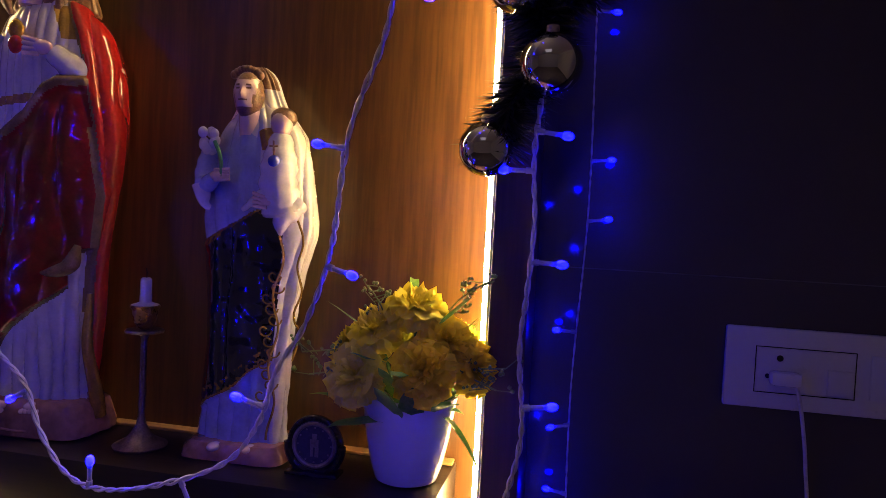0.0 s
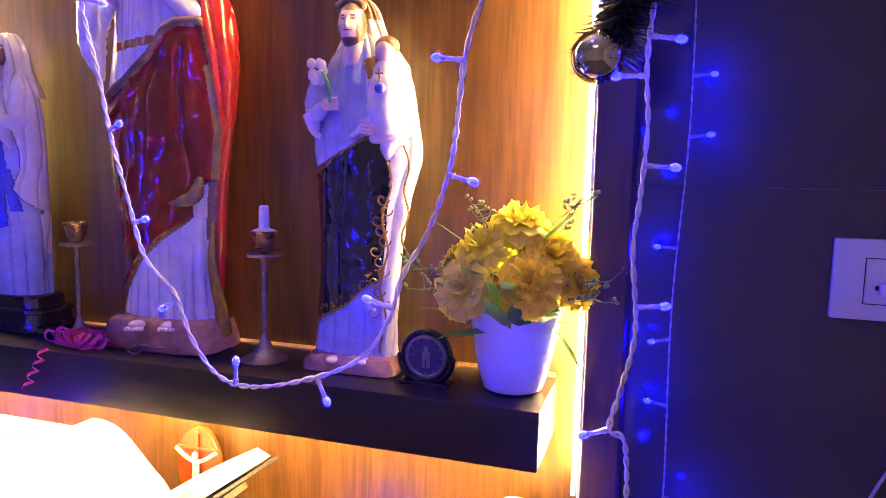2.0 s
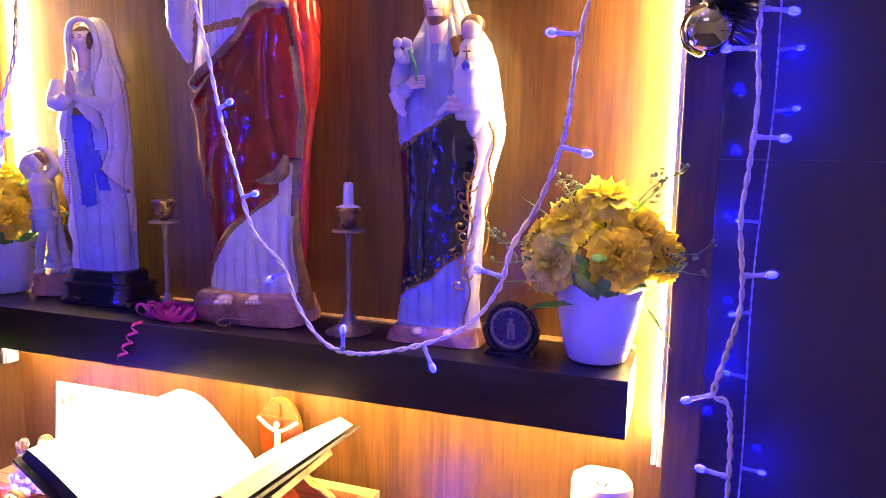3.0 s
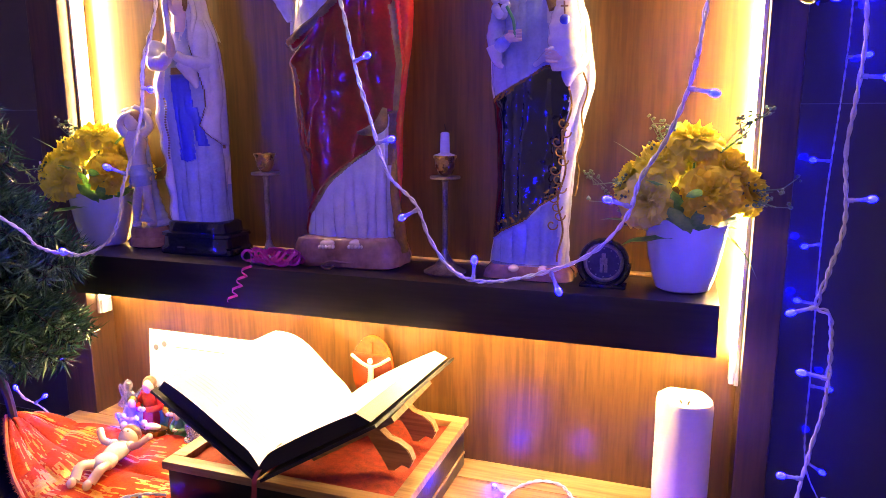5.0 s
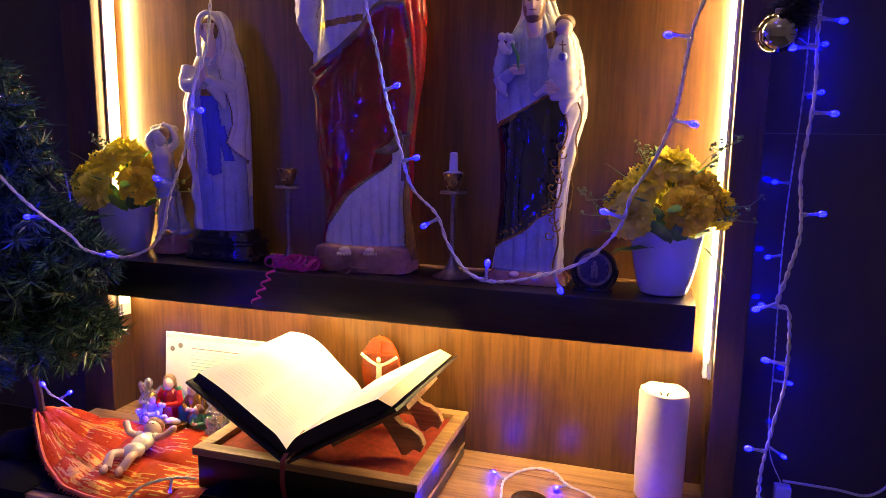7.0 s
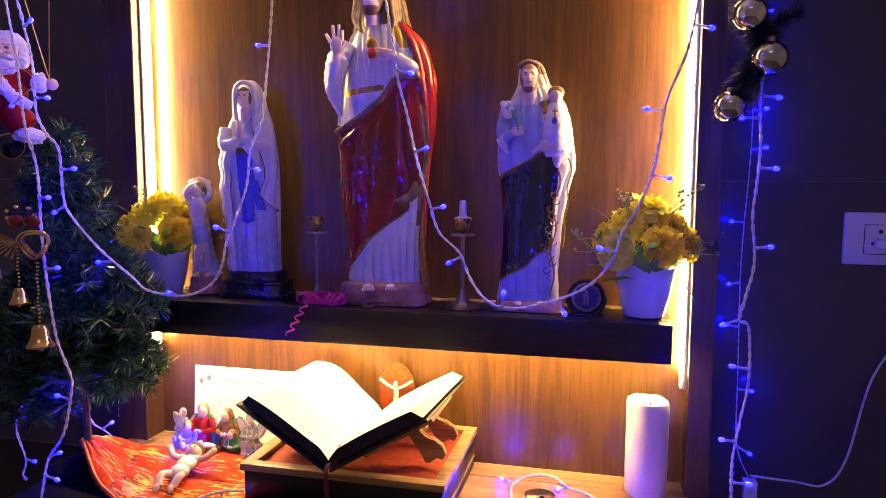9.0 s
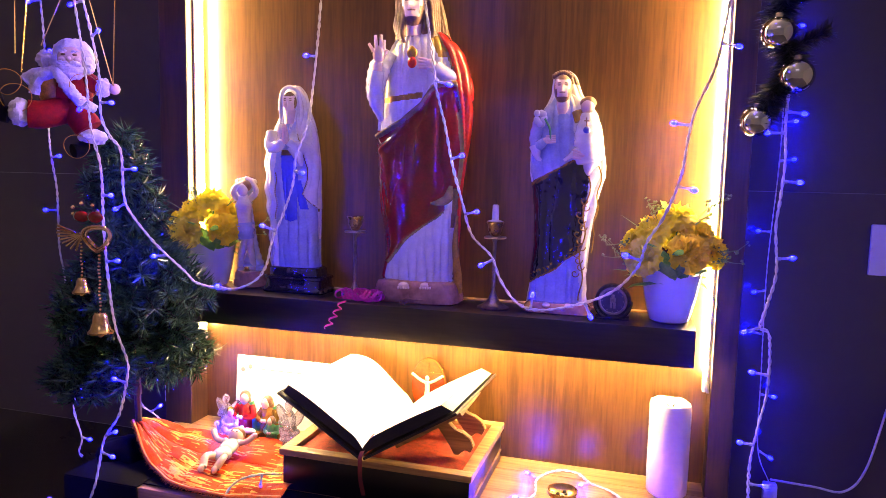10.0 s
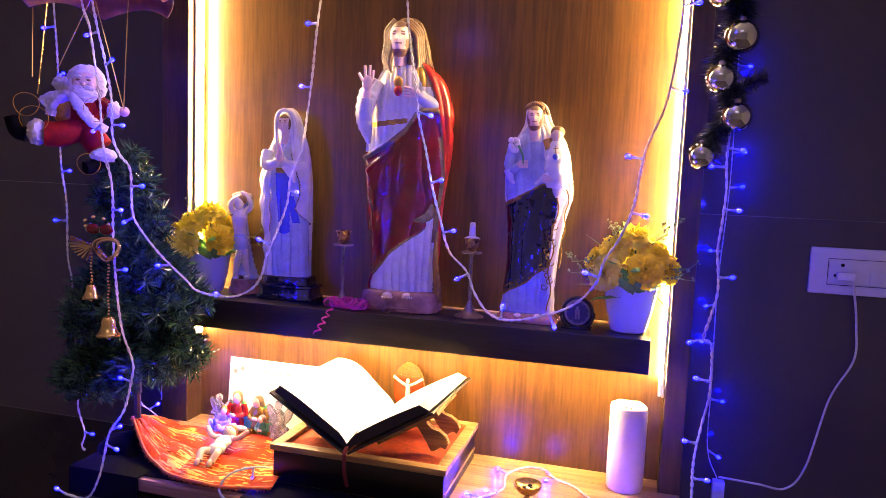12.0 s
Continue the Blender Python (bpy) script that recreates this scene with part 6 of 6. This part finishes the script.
bell(-0.952, 0.395, 1.079, 0.0215, 0.10)
bell(-1.012, 0.42, 1.138, 0.0165, 0.08)
orn = thing("tree_ornament", (-0.968, 0.395, 1.236), "gold wire ornament with a red bow on the tree", "ornament")
for k, (cx, cz, rr) in enumerate(((0.012, 0.0, 0.026), (0.016, 0.001, 0.021))):
    bm = bmesh.new()
    tube(bm, [(cx + rr * math.cos(a), 0.006 * math.sin(a * 2), cz + 0.8 * rr * math.sin(a)) for a in np.linspace(0, 2 * math.pi, 33)], 0.0028, 7)
    part("wire_ring", bm, M_GOLD, orn)
for k in range(9):
    bm = bmesh.new()
    a = radians(150 + 12 * k)
    tube(bm, [(-0.018, 0, 0.005), (-0.018 + 0.045 * math.cos(a), 0.002 * k - 0.01, 0.005 + 0.03 * math.sin(a))], [0.0012, 0.0022], 5)
    part("fan_rod", bm, M_GOLD, orn)
for s in (-1, 1):
    bm = bmesh.new()
    ball(bm, (s * 0.014, -0.004, 0.036), (0.016, 0.007, 0.010), 14, 10)
    part("bow_loop", bm, P_DEEPRED, orn, "red fabric bow")
for k in range(14):
    bm = bmesh.new()
    a = k * 0.9
    ball(bm, (-0.005 + 0.026 * math.cos(a), -0.005, 0.046 + 0.012 * math.sin(a)), 0.0035, 8, 6)
    part("bead", bm, M_GOLD, orn)


# ---- hanging doll under a toy parachute ----
def hanging_doll():
    R, W, S, K, Y, H = range(6)
    bm = bmesh.new()
    # torso, fleece vest and trims
    ball(bm, (0.004, 0, 0.0), (0.036, 0.030, 0.042), 28, 20, R)
    ball(bm, (-0.026, -0.008, 0.004), (0.020, 0.024, 0.034), 24, 16, Y)
    tube(bm, smooth_path([(-0.012, -0.030, 0.034), (0.004, -0.035, 0.010), (0.022, -0.032, -0.014), (0.044, -0.020, -0.030)], 0.004), 0.0095, 14, W)
    tube(bm, smooth_path([(-0.012, -0.030, 0.034), (-0.038, -0.026, 0.018), (-0.048, -0.022, -0.006)], 0.004), 0.010, 14, W)
    # legs, cuffs, boots
    tube(bm, smooth_path([(0.0, -0.010, -0.030), (-0.034, -0.026, -0.042), (-0.056, -0.030, -0.042)], 0.004), 0.024, 18, R)
    ball(bm, (-0.068, -0.032, -0.040), (0.017, 0.024, 0.024), 26, 18, W)
    tube(bm, smooth_path([(-0.084, -0.034, -0.046), (-0.100, -0.034, -0.040), (-0.108, -0.034, -0.014)], 0.004), 0.0145, 14, K)
    tube(bm, smooth_path([(0.010, -0.008, -0.030), (0.026, -0.018, -0.050), (0.036, -0.020, -0.064)], 0.004), 0.024, 18, R)
    ball(bm, (0.041, -0.021, -0.078), (0.023, 0.022, 0.014), 26, 18, W)
    tube(bm, smooth_path([(0.036, -0.022, -0.088), (0.024, -0.028, -0.100), (0.012, -0.036, -0.104)], 0.004), 0.013, 12, K)
    # arms, cuffs, mitten
    tube(bm, smooth_path([(0.030, 0, 0.024), (0.046, -0.012, 0.014), (0.056, -0.018, 0.010)], 0.004), 0.015, 14, R)
    ball(bm, (0.058, -0.018, 0.010), (0.015, 0.015, 0.016), 22, 16, W)
    ball(bm, (0.078, -0.018, 0.008), (0.010, 0.009, 0.010), 14, 10, S)
    tube(bm, smooth_path([(-0.026, 0, 0.028), (-0.046, -0.010, 0.022), (-0.060, -0.014, 0.010)], 0.004), 0.016, 14, W)
    # head: cap, face, hair, beard, pompom
    hx, hz = 0.010, 0.056
    ball(bm, (hx - 0.001, 0.004, hz + 0.008), (0.034, 0.030, 0.030), 30, 22, W)
    ball(bm, (hx, -0.012, hz), (0.0235, 0.0235, 0.023), 24, 18, S)
    for s in (-1, 1):
        ball(bm, (hx + s * 0.009, -0.0335, hz + 0.005), (0.0042, 0.002, 0.0022), 10, 8, H)
        ball(bm, (hx + s * 0.010, -0.034, hz + 0.0105), (0.0065, 0.003, 0.002), 10, 8, W)
        ball(bm, (hx + s * 0.012, -0.031, hz - 0.004), (0.007, 0.006, 0.006), 10, 8, S)
        ball(bm, (hx + s * 0.009, -0.034, hz - 0.0105), (0.011, 0.006, 0.005), 16, 12, W)
        ball(bm, (hx + s * 0.024, -0.010, hz - 0.010), (0.011, 0.014, 0.017), 20, 14, W)
    ball(bm, (hx, -0.037, hz - 0.002), (0.0046, 0.005, 0.0046), 10, 8, S)
    ball(bm, (hx, -0.026, hz - 0.021), (0.024, 0.014, 0.016), 26, 18, W)
    ball(bm, (hx - 0.042, -0.006, hz - 0.002), 0.015, 22, 16, W)
    # woolly surface on the fleece
    bm.normal_update()
    fleece = {v for f in bm.faces if f.material_index == W for v in f.verts}
    for v in fleece:
        v.co += v.normal * (0.0034 * noise.noise(v.co * 190) + 0.0022 * noise.noise(v.co * 420))
    # thin gold wire loops
    for cx, cz, rr in ((-0.082, 0.008, 0.021), (-0.070, -0.018, 0.024), (0.020, -0.096, 0.020), (0.034, 0.006, 0.022)):
        tube(bm, [(cx + rr * math.cos(a), -0.046 + 0.006 * math.sin(2 * a), cz + rr * math.sin(a)) for a in np.linspace(0, 2 * math.pi, 29)], 0.0006, 6, Y)
    ob = finish("hanging_doll", bm, [mat("red_felt", (0.24, 0.005, 0.006), 0.85, spec=0.2, scale=90, var=0.3, bump=0.7), mat("white_fleece", (0.66, 0.62, 0.64), 0.95, spec=0.1, scale=160, var=0.2, bump=1.0), P_SKIN, M_BLACK, M_CLOTHGOLD, P_HAIR], loc=(-1.083, 0.475, 1.484))
    ob.rotation_euler = (0, 0, radians(33))
    tagged(ob, "plump red and white felt doll hanging on gold cords", "doll")


hanging_doll()
chute = thing("toy_parachute", (-1.06, 0.485, 1.69), "small brown fabric toy parachute on gold cords", "toy")
bm = bmesh.new()
n, m = 48, 10
rings = []
for j in range(m + 1):
    t = j / m
    rings.append([bm.verts.new((0.15 * math.cos(t * 1.5) * math.cos(a) * (1 + 0.03 * math.cos(6 * a)), 0.13 * math.cos(t * 1.5) * math.sin(a), 0.13 * math.sin(t * 1.5) + 0.022 * (1 - t) * abs(math.sin(3 * a)))) for a in (2 * math.pi * i / n for i in range(n))])
for a, b in zip(rings, rings[1:]):
    for i in range(n):
        bm.faces.new((a[i], a[(i + 1) % n], b[(i + 1) % n], b[i]))
sh = part("canopy", bm, mat("brown_satin", (0.20, 0.06, 0.035), 0.4, scale=60, var=0.25), chute)
sh.modifiers.new("thickness", "SOLIDIFY").thickness = 0.001
for x0, y0, x1, z1 in ((0.0, 0.0, 0.0, 1.0), (0.094, -0.02, 0.083, -0.197), (0.022, -0.02, 0.083, -0.197), (-0.145, 0.0, -0.128, -0.137), (-0.08, -0.03, -0.116, -0.17), (0.03, -0.04, -0.069, -0.125)):
    bm = bmesh.new()
    tube(bm, [(x0, y0, 0.0), (x1, -0.02, z1)], 0.0011, 6)
    part("cord", bm, M_GOLD, chute, "thin gold cord")

# ---- wall tiles ----
zrows = ((0.046, 0.6893, M_TILE_DARK), (0.6907, 1.3363, M_TILE), (1.3377, 1.9813, M_TILE), (1.9827, 2.627, M_TILE))
for x0, x1 in ((-3.19, -1.9506), (-1.9494, -0.7006), (-0.6994, 0.5494), (0.5506, 1.79)):
    for z0, z1, m in zrows:
        bm = bmesh.new()
        box(bm, x0, x1, WALL_Y, WALL_Y + 0.0055, z0, z1, 0.0003)
        part("tile", bm, m, wall_back, smooth=False)
